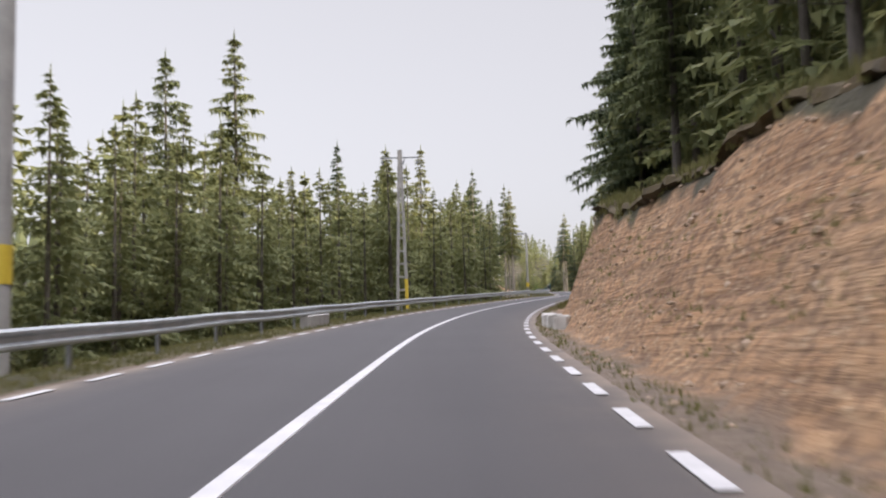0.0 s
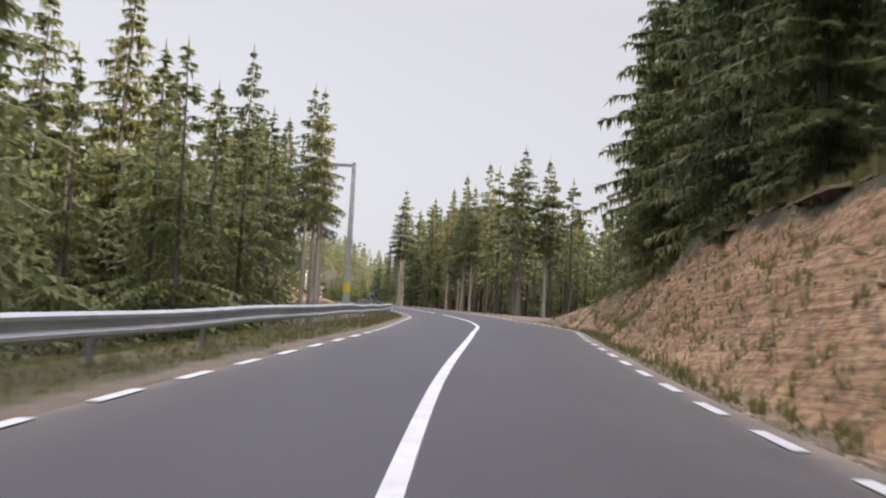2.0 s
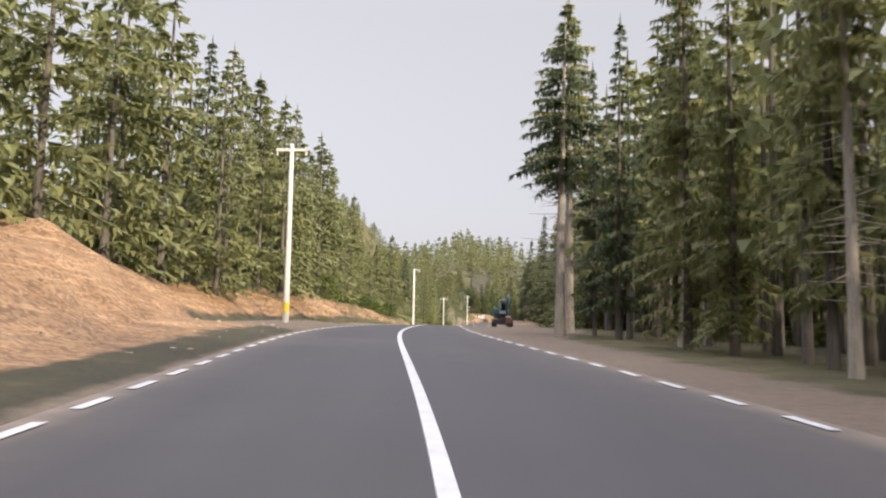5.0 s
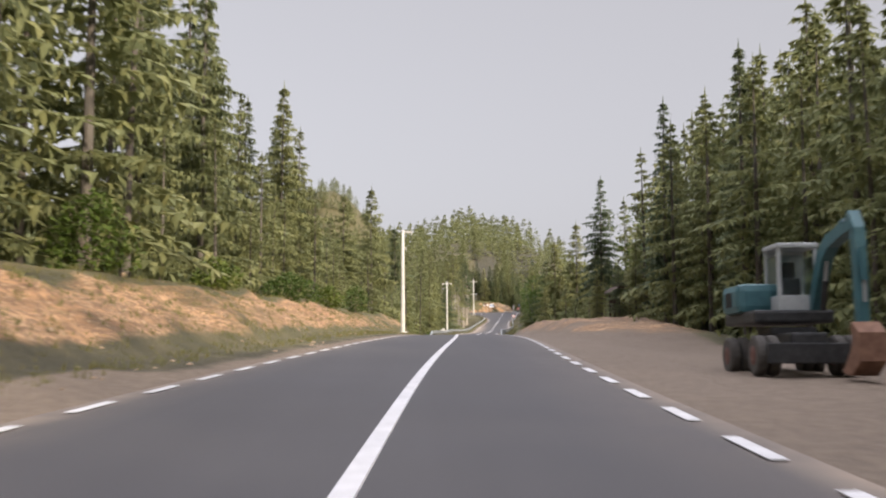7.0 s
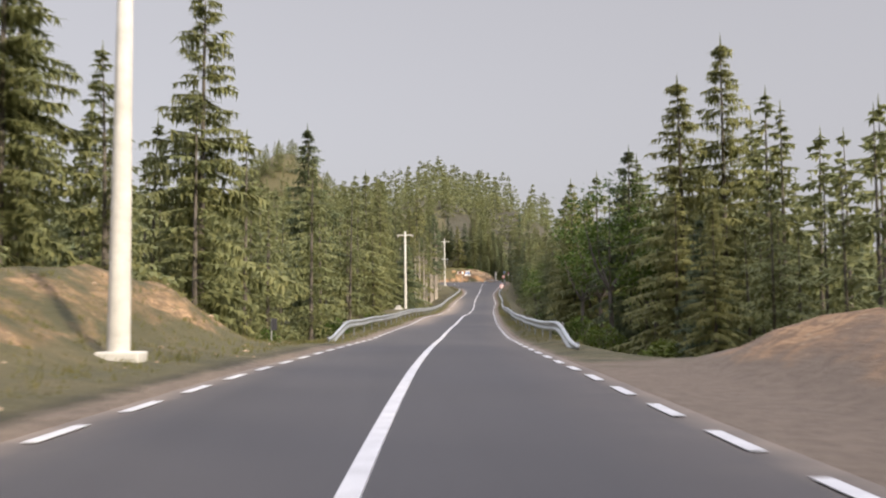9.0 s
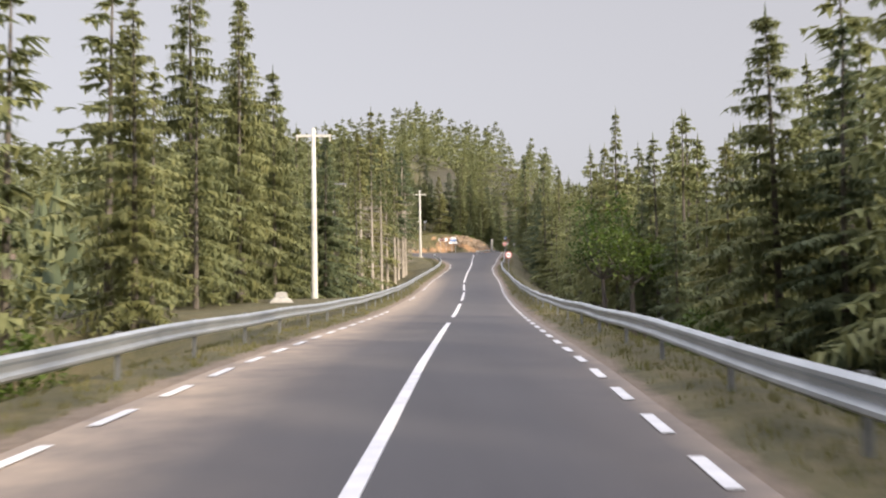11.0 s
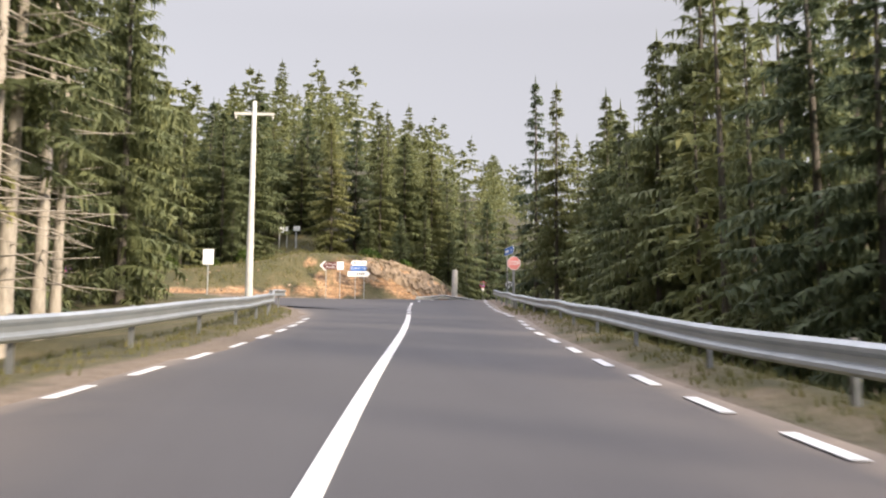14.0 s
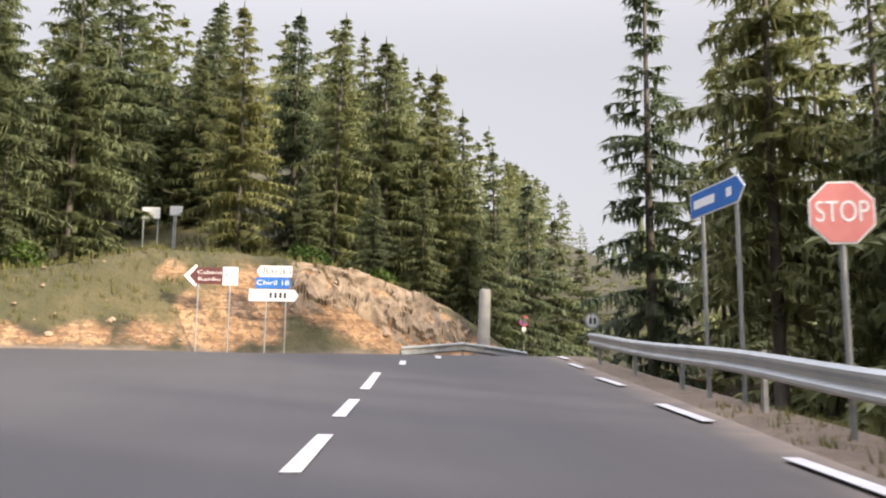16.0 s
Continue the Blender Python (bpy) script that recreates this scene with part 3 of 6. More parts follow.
# ---- guard rails ----
W_BEAM = [(0.0, 0.155), (0.035, 0.15), (0.08, 0.115), (0.08, 0.075), (0.02, 0.03), (0.02, -0.03), (0.08, -0.075), (0.08, -0.115), (0.035, -0.15), (0.0, -0.155)]


def guard_rail(y0, y1, side, label, gap=1.15, ends=(True, True), curl=0.0):
    """A W-beam rail on steel posts. side: 1 right, -1 left; curl: how far its far end bends away from the road."""
    thing = new("guard_rail")
    w = road_r if side > 0 else road_l

    def place(y, off, up):
        bend = curl * float(step(y, y1 - 5.0, y1)) if curl else 0.0
        sink = 0.0
        if ends[0]:
            sink = 0.55 * (1 - float(step(y, y0, y0 + 6)))
        if ends[1]:
            sink = max(sink, 0.55 * float(step(y, y1 - 6, y1)))
        if side > 0:
            sink += 0.11 * float(step(y, 425, 445)) * (1 - float(step(y, 486, 500))) - 0.05 * float(step(y, 496, 506))
        else:
            sink -= 0.16 * float(step(y, 486, 499))
        wave = 0.02 * math.sin(y * 0.9) + 0.015 * math.sin(y * 0.37 + 1)
        return lane_point(y, side * (float(w(y)) + gap + bend - off + wave), up - sink + 0.012 * math.sin(y * 0.6))

    ys = np.arange(y0, y1 + 0.01, 1.0)
    verts, faces = [], []
    m = 2 * len(W_BEAM)
    for y in ys:
        for back in (0.0, 0.012):
            for o, h in W_BEAM if not back else W_BEAM[::-1]:
                verts.append(place(float(y), o - back, 0.55 + h))
    for i in range(len(ys) - 1):
        for j in range(m):
            q = (i * m + j, i * m + (j + 1) % m, (i + 1) * m + (j + 1) % m, (i + 1) * m + j)
            faces.append(q if side < 0 else q[::-1])
    faces += [tuple(range(m)), tuple(range((len(ys) - 1) * m, len(ys) * m))]
    data_part("beam", mesh_of("beam", verts, faces, STEEL), thing)
    bm = bmesh.new()
    prof = [(-0.03, -0.05), (0.03, -0.05), (0.03, -0.04), (-0.02, -0.04), (-0.02, 0.04), (0.03, 0.04), (0.03, 0.05), (-0.03, 0.05)]
    a, b = ([bm.verts.new((x, y, z)) for x, y in prof] for z in (-0.6, 0.72))
    for i in range(8):
        bm.faces.new((a[i], a[(i + 1) % 8], b[(i + 1) % 8], b[i]))
    bm.faces.new(b)
    box(bm, Matrix.Translation((-0.055 * 1, 0, 0.6)), 0.06, 0.1, 0.14, 0.008)
    pm = bpy.data.meshes.new("post")
    bm.to_mesh(pm)
    bm.free()
    pm.materials.append(POST_STEEL)
    for y in np.arange(y0 + 1.0, y1 - 0.4, 4.0):
        p = place(float(y), -0.09, 0)
        q = lane_pose(float(y), 0).to_3x3().to_4x4()
        up = Matrix.Rotation(math.atan2(-q[0][1], q[1][1]), 4, "Z") @ Matrix.Diagonal((1 if side > 0 else -1, 1, 1, 1)) if side > 0 else Matrix.Rotation(math.atan2(-q[0][1], q[1][1]) + math.pi, 4, "Z")
        data_part("post", pm, thing, Matrix.Translation(p) @ up)
    return tagged(thing, label, "guard rail", "roadside guard rails")


guard_rail(-14, 157.5, -1, "long galvanised steel guard rail above a grassy verge", ends=(False, True))
guard_rail(311, 517.0, 1, "galvanised steel guard rail with sunken near end", 1.16, ends=(True, False), curl=0.0)
guard_rail(321.5, 500.5, -1, "dusty galvanised steel guard rail ending at the junction", 1.25, ends=(True, False), curl=-0.8)


# ---- sod hanging over the top of the cutting ----
TURF = grainy("root_matted_sod", (0.035, 0.026, 0.014), (0.11, 0.085, 0.04), 2.2, 0.95, 0, 0.8, 0.05, 14)


def sod_lip(y0, y1):
    """A ragged slab of turf and roots that juts out over the bare face."""
    rng = random.Random(17)
    ys = np.arange(y0, y1, 0.35)
    cut, toe, run = cut_profile(ys)
    verts, faces = [], []
    for y, t, r in zip(ys.tolist(), toe.tolist(), run.tolist()):
        edge = float(road_r(y)) + t + r
        top = lane_point(y, edge + 0.1)
        z = ground_at(top.x, top.y)
        jut, drop = 0.08 + 0.1 * math.sin(y * 0.9) + rng.uniform(-0.1, 0.14), 0.1 + 0.06 * math.sin(y * 0.55 + 1) + rng.uniform(-0.06, 0.12)
        for u, dz in ((0.75, 0.03), (0.15, 0.09), (-jut, 0.02), (-jut - 0.05, -drop * 0.6), (-jut + 0.1, -drop), (0.45, -drop - 0.25)):
            p = lane_point(y, edge + u)
            verts.append((p.x, p.y, z + dz + rng.uniform(-0.05, 0.05)))
    for i in range(len(ys) - 1):
        for j in range(5):
            faces.append((6 * i + j, 6 * i + 6 + j, 6 * i + 7 + j, 6 * i + 1 + j))
    tagged(new("turf_edge", mesh_of("turf_edge", verts, faces, TURF)), "dark root-matted sod overhanging the bare earth cutting", "turf", kind="stuff")


# ---- trees ----
def spruce_meshes(seed, height=16.0, reach=2.5, bare=0.1, whorls=34, thin_top=0.0, dead=0, pale=False, coarse=1.0):
    """Trunk and crown of one spruce: whorls of drooping boughs, each a row of hanging needle sprays."""
    rng = random.Random(seed)
    bm = bmesh.new()
    lean = (rng.uniform(-0.25, 0.25), rng.uniform(-0.25, 0.25))

    def axis(z):
        t = z / height
        return Vector((lean[0] * t * t, lean[1] * t * t, z))

    prev, rad0 = None, (0.0115 if pale else 0.0095) * height + 0.02
    for i in range(9):
        z = -0.5 + (height + 0.4) * i / 8
        r = rad0 * (1 - max(z, 0) / height) ** 0.85 + 0.012
        if i == 0:
            r *= 1.25
        ring = [bm.verts.new(Vector((axis(max(z, 0)).x + r * math.cos(a), axis(max(z, 0)).y + r * math.sin(a), z))) for a in np.linspace(0, 2 * math.pi, 8, endpoint=False)]
        if prev:
            for j in range(8):
                bm.faces.new((prev[j], prev[(j + 1) % 8], ring[(j + 1) % 8], ring[j]))
        prev = ring
    bm.faces.new(prev)
    for _ in range(dead):
        z = rng.uniform(0.12, max(bare, 0.2)) * height
        a, ln = rng.uniform(0, 6.28), rng.uniform(0.5, 2.0)
        p = axis(z)
        rod(bm, p, p + Vector((math.cos(a) * ln, math.sin(a) * ln, rng.uniform(-0.35, 0.15) * ln)), 0.022, 0.006, 4)
    for f in bm.faces:
        f.smooth = True
    trunk = bpy.data.meshes.new("trunk")
    bm.to_mesh(trunk)
    bm.free()
    trunk.materials.append(PALE_BARK if pale else BARK)

    verts, faces, shade = [], [], []

    def tri(a, b, c):
        """One spray; its shading follows the round of the crown."""
        k = len(verts)
        mid = (a + b + c) / 3
        ax = axis(min(mid.z, height))
        away = Vector((mid.x - ax.x, mid.y - ax.y, 0)) / max(0.4, reach * (1.05 - mid.z / height)) + Vector((0, 0, 0.45))
        n = (b - a).cross(c - a).normalized()
        if n.dot(away) < 0:
            b, c, n = c, b, -n
        verts.extend((a, b, c))
        faces.append((k, k + 1, k + 2))
        shade.extend([(away.normalized() * 0.75 + n * 0.45).normalized()] * 3)

    for w in range(whorls):
        t = 1 - (1 - min(max((w + rng.uniform(-0.45, 0.45)) / whorls, 0), 1)) ** 1.3
        t = min(max(t, 0.0), 0.99)
        z = height * (bare + (1 - bare) * t)
        prof = (1 - t) ** 0.72 * (0.66 + 0.34 * min(1, t * 5 + 0.15)) * rng.uniform(0.72, 1.12)
        if thin_top and t > 1 - thin_top:
            prof *= 0.75
        ln0 = reach * prof + 0.1
        count = 7 if t < 0.6 else 6 if t < 0.85 else 5
        if thin_top and t > 1 - thin_top:
            count -= 2
        off = rng.uniform(0, 6.28)
        for b in range(count):
            if rng.random() < 0.14:
                continue
            ang = off + 6.283 * b / count + rng.uniform(-0.35, 0.35)
            ln = ln0 * (rng.uniform(0.5, 1.28) if t < 0.65 else rng.uniform(0.55, 1.0))
            out = Vector((math.cos(ang), math.sin(ang), 0))
            sidev = Vector((-out.y, out.x, 0))
            rise, droop = 0.28 * (t - 0.25), rng.uniform(0.2, 0.42) * (1 - 0.6 * t)
            segs = max(2, min(9, int(ln / (0.33 * coarse)))) if coarse == 1 else max(2, min(7, int(ln / (0.4 * coarse))))
            base = axis(min(z + rng.uniform(-0.5, 0.5) * height * (1 - bare) / whorls, height * 0.985))
            for s in range(segs):
                f = (s + 0.75) / segs
                p = base + out * (ln * f) + Vector((0, 0, ln * (rise * f - droop * f * f + 0.12 * max(0, f - 0.75))))
                size = min((0.24 + 0.34 * ln * (1.15 - f)) * rng.uniform(0.7, 1.25), 0.56) * (0.6 + 0.4 * coarse)
                q = base + out * (ln * (f + 0.85 / segs)) + Vector((0, 0, ln * (rise * f - droop * f * f) - 0.05))
                slim = (0.045 + 0.07 * size) * (0.78 if coarse == 1 else 1.8 if coarse < 1.5 else 3.0)
                each = 4 if coarse == 1 else 2 if coarse < 1.5 else 1
                if coarse == 1 and f < 0.85:
                    lay = size * rng.uniform(0.14, 0.26)
                    tri(p - sidev * lay - out * 0.1, p + sidev * lay - out * 0.1, q + out * 0.12 - Vector((0, 0, 0.06)))
                for sg in (-1, 1):
                    for k in range(each):
                        c = p.lerp(q, (k + rng.random()) / each - 0.2)
                        tip = c + sidev * sg * size * rng.uniform(0.65, 1.15) + out * size * rng.uniform(0.15, 0.85) + Vector((0, 0, -size * rng.uniform(0.1, 0.75)))
                        tri(c - out * slim + Vector((0, 0, 0.02)), c + out * slim, tip)
                for k in range(3 if coarse == 1 else 1):
                    c = p.lerp(q, rng.random()) + sidev * rng.uniform(-0.1, 0.1)
                    tri(c - out * slim * 1.2, c + out * slim * 1.2, c + Vector((rng.uniform(-0.12, 0.12), rng.uniform(-0.12, 0.12), -size * rng.uniform(0.6, 1.2))))
            k = base + out * ln * 1.08 + Vector((0, 0, ln * (rise - droop) + 0.04 * ln))
            tri(k, k - out * 0.35 + sidev * 0.13, k - out * 0.35 - sidev * 0.13)
    top = axis(height)
    for a in range(3):
        o = Vector((math.cos(a * 2.1), math.sin(a * 2.1), 0)) * 0.07
        tri(top + Vector((0, 0, 0.5)), top + o - Vector((0, 0, 0.4)), top - o - Vector((0, 0, 0.4)))
    crown = mesh_of("crown", verts, faces, NEEDLES, True)
    crown.normals_split_custom_set_from_vertices(shade)
    return trunk, crown


KINDS = {
    "full": (spruce_meshes(1, 16, 3.3, 0.04, 36), spruce_meshes(2, 16, 2.9, 0.03, 38, 0.2), spruce_meshes(3, 16, 3.6, 0.06, 34)),
    "edge": (spruce_meshes(4, 16, 2.9, 0.26, 33, 0.25, 10), spruce_meshes(5, 16, 2.6, 0.2, 35, 0.3, 8), spruce_meshes(6, 16, 3.2, 0.16, 36, 0, 6)),
    "tall": (spruce_meshes(7, 18, 2.5, 0.4, 28, 0.3, 55, True), spruce_meshes(8, 18, 2.2, 0.47, 26, 0.25, 60, True), spruce_meshes(9, 18, 2.7, 0.34, 30, 0.3, 45, True)),
    "snag": (spruce_meshes(10, 14, 1.3, 0.7, 11, 0.9, 100, True), spruce_meshes(11, 13, 1.1, 0.78, 8, 0.9, 95, True)),
    "thin": (spruce_meshes(12, 16, 2.1, 0.08, 34, 0.5, 6), spruce_meshes(13, 16, 1.9, 0.12, 32, 0.55, 8)),
}
MID_KINDS = [spruce_meshes(50 + i, 16, r, b, 23, 0.1, 0, False, 1.35) for i, (r, b) in enumerate(((3.1, 0.04), (2.7, 0.1), (3.4, 0.06)))]
BARE_KINDS = [spruce_meshes(70 + i, 16, r, b, 11, 0.1, 0, False, 1.9) for i, (r, b) in enumerate(((2.6, 0.38), (2.9, 0.3)))]
HILL_KINDS = [spruce_meshes(60 + i, 16, r, 0.03, 12, 0.0, 0, False, 2.6) for i, r in enumerate((3.6, 3.2, 3.9))]
FAR_KINDS = [spruce_meshes(30 + i, 16, r, b, 14, 0.0, 0, False, 1.9) for i, (r, b) in enumerate(((3.4, 0.03), (3.0, 0.1), (3.7, 0.05), (2.7, 0.02)))]
TREE_LABELS = {
    "full": "dense dark green spruce with drooping boughs to the ground",
    "edge": "dark green spruce with a partly bare lower trunk",
    "tall": "tall spruce with a long bare pale trunk and dead twigs",
    "snag": "half-dead spruce with pale trunk and bare twigs",
    "thin": "slender sparse spruce with a ragged thin top",
}
HEIGHTS = {"full": 16.0, "edge": 16.0, "tall": 18.0, "snag": 14.0, "thin": 16.0}
tree_rng = random.Random(21)
PLACED, WANTED = {}, []


def ground_at(x, y):
    return float(land(np.array([x]), np.array([y]))[0][0])


sod_lip(-4, 100)


def note(x, y):
    PLACED.setdefault((int(x // 4), int(y // 4)), []).append((x, y))


def clear_of(x, y, r):
    i, j = int(x // 4), int(y // 4)
    return all((x - a) ** 2 + (y - b) ** 2 > r * r for di in (-1, 0, 1) for dj in (-1, 0, 1) for a, b in PLACED.get((i + di, j + dj), ()))


def plant(kind, x, y, top=None, height=None, wide=1.0, key=False):
    """Note a tree at x, y, up to the height z = top or so many metres tall."""
    z = ground_at(x, y) - 0.1
    h = height if height else max(4.0, top - z)
    note(x, y)
    WANTED.append((-1.0 if key else 8.0 if y > 524 else abs(x - float(road_x(y))), kind, x, y, z, h, wide * tree_rng.uniform(0.9, 1.15), tree_rng.uniform(0, 6.28)))


def wood(y0, y1, u0, u1, n, kinds, h0, h1, gap=2.6, wide=1.0, lean_in=1.15):
    """n trees of mixed kinds in a strip beside the road."""
    made = 0
    for _ in range(n * 12):
        if made >= n:
            break
        y, u = tree_rng.uniform(y0, y1), u0 + (u1 - u0) * tree_rng.random() ** lean_in
        p = lane_point(y, u)
        if clear_of(p.x, p.y, gap):
            plant(tree_rng.choice(kinds), p.x, p.y, height=tree_rng.uniform(h0, h1), wide=wide)
            made += 1


# trees that stand out, by their tops
for kind, x, y, top in (
    ("full", 15.9, 334.5, 35.9), ("thin", 35.6, 271.8, 30.0), ("edge", 55.6, 486.9, 41.2), ("tall", 32.1, 158.7, 26.5), ("tall", 33.7, 155.7, 25.0),
    ("tall", 5.7, 134.9, 26.0), ("full", -1.6, 126.7, 27.8), ("full", -15.0, 74.0, 25.6), ("full", -20.7, 75.0, 24.4), ("thin", -9.6, 96.4, 21.7), ("tall", 26.4, 197.4, 27.1),
    ("full", -6.4, 127.7, 26.4), ("full", -13.5, 91.7, 18.4), ("tall", 27.7, 203.2, 29.6), ("tall", 29.0, 188.0, 26.1), ("tall", 32.7, 174.4, 28.3),
    ("full", 49.1, 169.4, 25.5), ("thin", 42.6, 152.8, 21.5), ("full", 6.1, 220.6, 33.2), ("full", 8.4, 229.5, 33.3), ("thin", 9.2, 267.2, 36.1),
    ("edge", 7.0, 266.7, 34.5), ("thin", 8.4, 303.6, 36.0), ("thin", 35.7, 258.7, 29.1), ("edge", 37.5, 300.6, 30.9), ("full", 18.3, 375.9, 36.6),
    ("full", 37.1, 325.3, 28.1), ("full", 40.1, 328.8, 30.7), ("full", 7.5, 344.9, 31.2), ("full", 37.4, 335.2, 27.0), ("full", 31.3, 463.1, 42.8),
    ("thin", 56.2, 478.4, 38.0), ("thin", 59.4, 525.6, 46.8), ("thin", 61.5, 514.5, 41.7),
):
    plant(kind, x, y, top=top, key=True)
for y, u in ((449, -9.2), (455, -8.9), (462, -9.0), (465.5, -8.5), (470, -8.6), (472.3, -8.3), (474.5, -8.2), (476.6, -8.7), (479, -8.9), (482, -9.6), (440, -9.3)):
    p = lane_point(y, u)
    plant(tree_rng.choice(("snag", "tall", "snag")), p.x, p.y, height=tree_rng.uniform(13, 16), wide=1.0, key=True)
for y, u, h in ((452, -12.5, 17), (458, -11.6, 18), (463, -12.2, 17), (467.5, -11.2, 18), (471, -12.4, 17), (475, -11.0, 18), (479, -12.0, 18), (483, -12.4, 17), (487, -13.4, 16), (461, -15.5, 18), (469, -15.5, 18), (477, -15.5, 18), (484, -16.5, 17)):
    p = lane_point(y, u)
    plant("full", p.x, p.y, height=h, wide=0.85, key=True)
# the front of the wood above the junction, by x, place behind the road's far side and top
for x, b, top in (
    (31.0, 7.5, 43.5), (33.6, 6.5, 43.0), (36.4, 6.4, 43.2), (38.2, 9.5, 45.5), (42.4, 17.0, 47.5), (44.3, 8.8, 44.2), (46.3, 11.5, 45.4), (48.0, 7.5, 43.4),
    (50.2, 9.0, 42.6), (52.4, 8.5, 41.4), (54.4, 12.0, 41.0), (57.0, 17, 41.0), (59.8, 21, 40.2), (62.6, 25, 39.0), (65.4, 29, 38.0), (47.0, 5.6, 36.6),
    (49.4, 4.6, 35.4), (51.4, 5.4, 36.4), (53.6, 7.0, 36.0), (35.0, 10.0, 45.0), (37.2, 5.2, 36.5),
):
    plant("full", x, float(far_edge(x)) + b, top=top + (1.2 if x > 49 else 0.0), wide=1.12, key=True)

for kind, y, u, h, wide in (
    ("tall", 74, 7.6, 17, 1.15), ("tall", 79, 8.0, 16, 1.1), ("tall", 70, 7.6, 17, 0.9), ("full", 118.0, 9.4, 14, 0.8), ("full", 121.0, 11.6, 14, 0.9), ("full", 115.5, 11.8, 16, 0.9), ("full", 112.5, 9.3, 15, 0.8), ("full", 124.0, 13.5, 13, 0.9), ("full", 119.0, 14.5, 15, 1.0), ("full", 107, 8.0, 16, 0.9),
    ("full", 103, 8.4, 15, 0.9), ("tall", 130, -8.8, 16, 0.9), ("tall", 134, -9.8, 17, 0.9), ("tall", 138, -9.2, 15.5, 0.9), ("tall", 142, -11.5, 16, 0.9), ("snag", 136, -8.6, 11, 0.8), ("tall", 148, -12.0, 16, 0.9), ("tall", 152, -12.4, 15, 0.9), ("full", 157, -13.0, 13, 0.8), ("full", 133, 15.5, 14, 1.0), ("full", 130, 14.5, 14, 0.9), ("full", 313, -12.0, 13, 1.0), ("full", 319, -14.5, 14, 1.0), ("edge", 310, -14.5, 13, 1.0), ("full", 282, -12.0, 15, 0.9), ("full", 287, -13.0, 14.5, 0.9), ("edge", 291, -12.4, 14, 0.9), ("full", 296, -13.8, 12.5, 0.9), ("full", 285, -15.4, 15, 1.0), ("full", 264, -12.6, 15, 0.9), ("full", 272, -12.8, 12, 0.9), ("edge", 260, -11.6, 15, 0.9), ("full", 269, -13.6, 13.5, 0.9), ("full", 257, -13.5, 16, 0.9), ("full", 394, -11.5, 15.5, 0.9), ("full", 398, -10.4, 15, 0.85), ("edge", 402, -11.2, 16, 0.9), ("full", 408, -10.8, 14.5, 0.9), ("full", 413, -11.5, 13.5, 0.9),
    ("full", 412, 9.5, 13.5, 0.9), ("edge", 418, 9.6, 12.0, 0.9), ("full", 406, 10.5, 10.5, 0.9), ("full", 491, -10.5, 16, 0.9), ("full", 495.5, -12.0, 16, 0.9),
):
    p = lane_point(y, u)
    plant(kind, p.x, p.y, height=h, wide=wide, key=True)

for x, y, h in ((57.2, 512.0, 15), (60.0, 510.0, 14), (58.4, 505.5, 14), (63.0, 515.0, 13)):
    plant("edge", x, y, height=h, wide=1.0, key=True)
wood(-20, 45, -11, -16, 44, ("full", "full", "full"), 8.5, 11.5, 1.8)
wood(45, 70, -11.5, -17, 18, ("full", "full", "full"), 9, 11.5, 2.2)
wood(70, 112, -9.5, -16, 14, ("full", "full", "edge"), 10, 14)
wood(112, 152, -10.5, -17, 13, ("edge", "tall", "edge"), 12, 16)
wood(-24, 60, 8.3, 14, 42, ("full", "edge", "edge"), 13.5, 18, 2.2)
wood(58, 77, 7.2, 14, 13, ("edge", "full", "full"), 12, 16)
wood(87, 112, 7.5, 14, 16, ("edge", "full", "full"), 10.5, 14)
wood(106, 128, 12.0, 17, 15, ("full", "full"), 11, 14, 2.0)
wood(154, 160, 9.5, 16, 8, ("tall", "tall", "edge"), 11.5, 14.5, 2.2)
wood(154, 162, 16, 30, 12, ("edge", "thin"), 8, 10, 2.0)
wood(160, 199, 7.6, 12, 24, ("tall", "thin", "tall"), 11, 15, 2.0, 0.85)
wood(199, 224, 11.5, 16, 14, ("tall", "tall", "edge"), 12, 16, 2.2)
wood(204, 244, 12, 15.5, 20, ("tall", "edge", "thin", "full"), 9.5, 12.5, 2.0)
wood(244, 282, 11.5, 15.5, 19, ("tall", "edge", "edge", "full"), 10.5, 14.5, 2.0)
wood(286, 312, 12, 16, 11, ("full", "full"), 4.0, 5.5, 2.0)
wood(160, 205, -12, -18, 16, ("tall", "edge", "full"), 15, 19)
wood(205, 252, -9.5, -15, 18, ("full", "full", "edge"), 12, 17)
wood(250, 322, -9.5, -15, 26, ("full", "full", "full"), 5.5, 8.5, 2.3)
wood(322, 446, -9.0, -15, 38, ("full", "full", "edge"), 9, 13)
wood(313, 336, 8.0, 13, 13, ("full", "full", "edge"), 5.5, 7.5, 1.9)
wood(338, 380, 7.8, 12.5, 24, ("full", "full", "edge"), 9.0, 12.5, 1.9)
wood(380, 400, 8.5, 12.5, 9, ("full", "full", "edge"), 6, 8, 1.9)
wood(400, 432, 9.2, 13, 20, ("full", "thin", "edge"), 9, 12.5, 1.9)
wood(430, 458, 9.6, 13.5, 18, ("edge", "full", "full"), 7.5, 10, 1.9)
wood(458, 498, 8.8, 13.5, 28, ("edge", "thin", "thin", "full"), 9.5, 13.5, 1.9)
wood(480, 513, 10.5, 16, 26, ("edge", "full", "full"), 10.5, 13.5, 1.9)
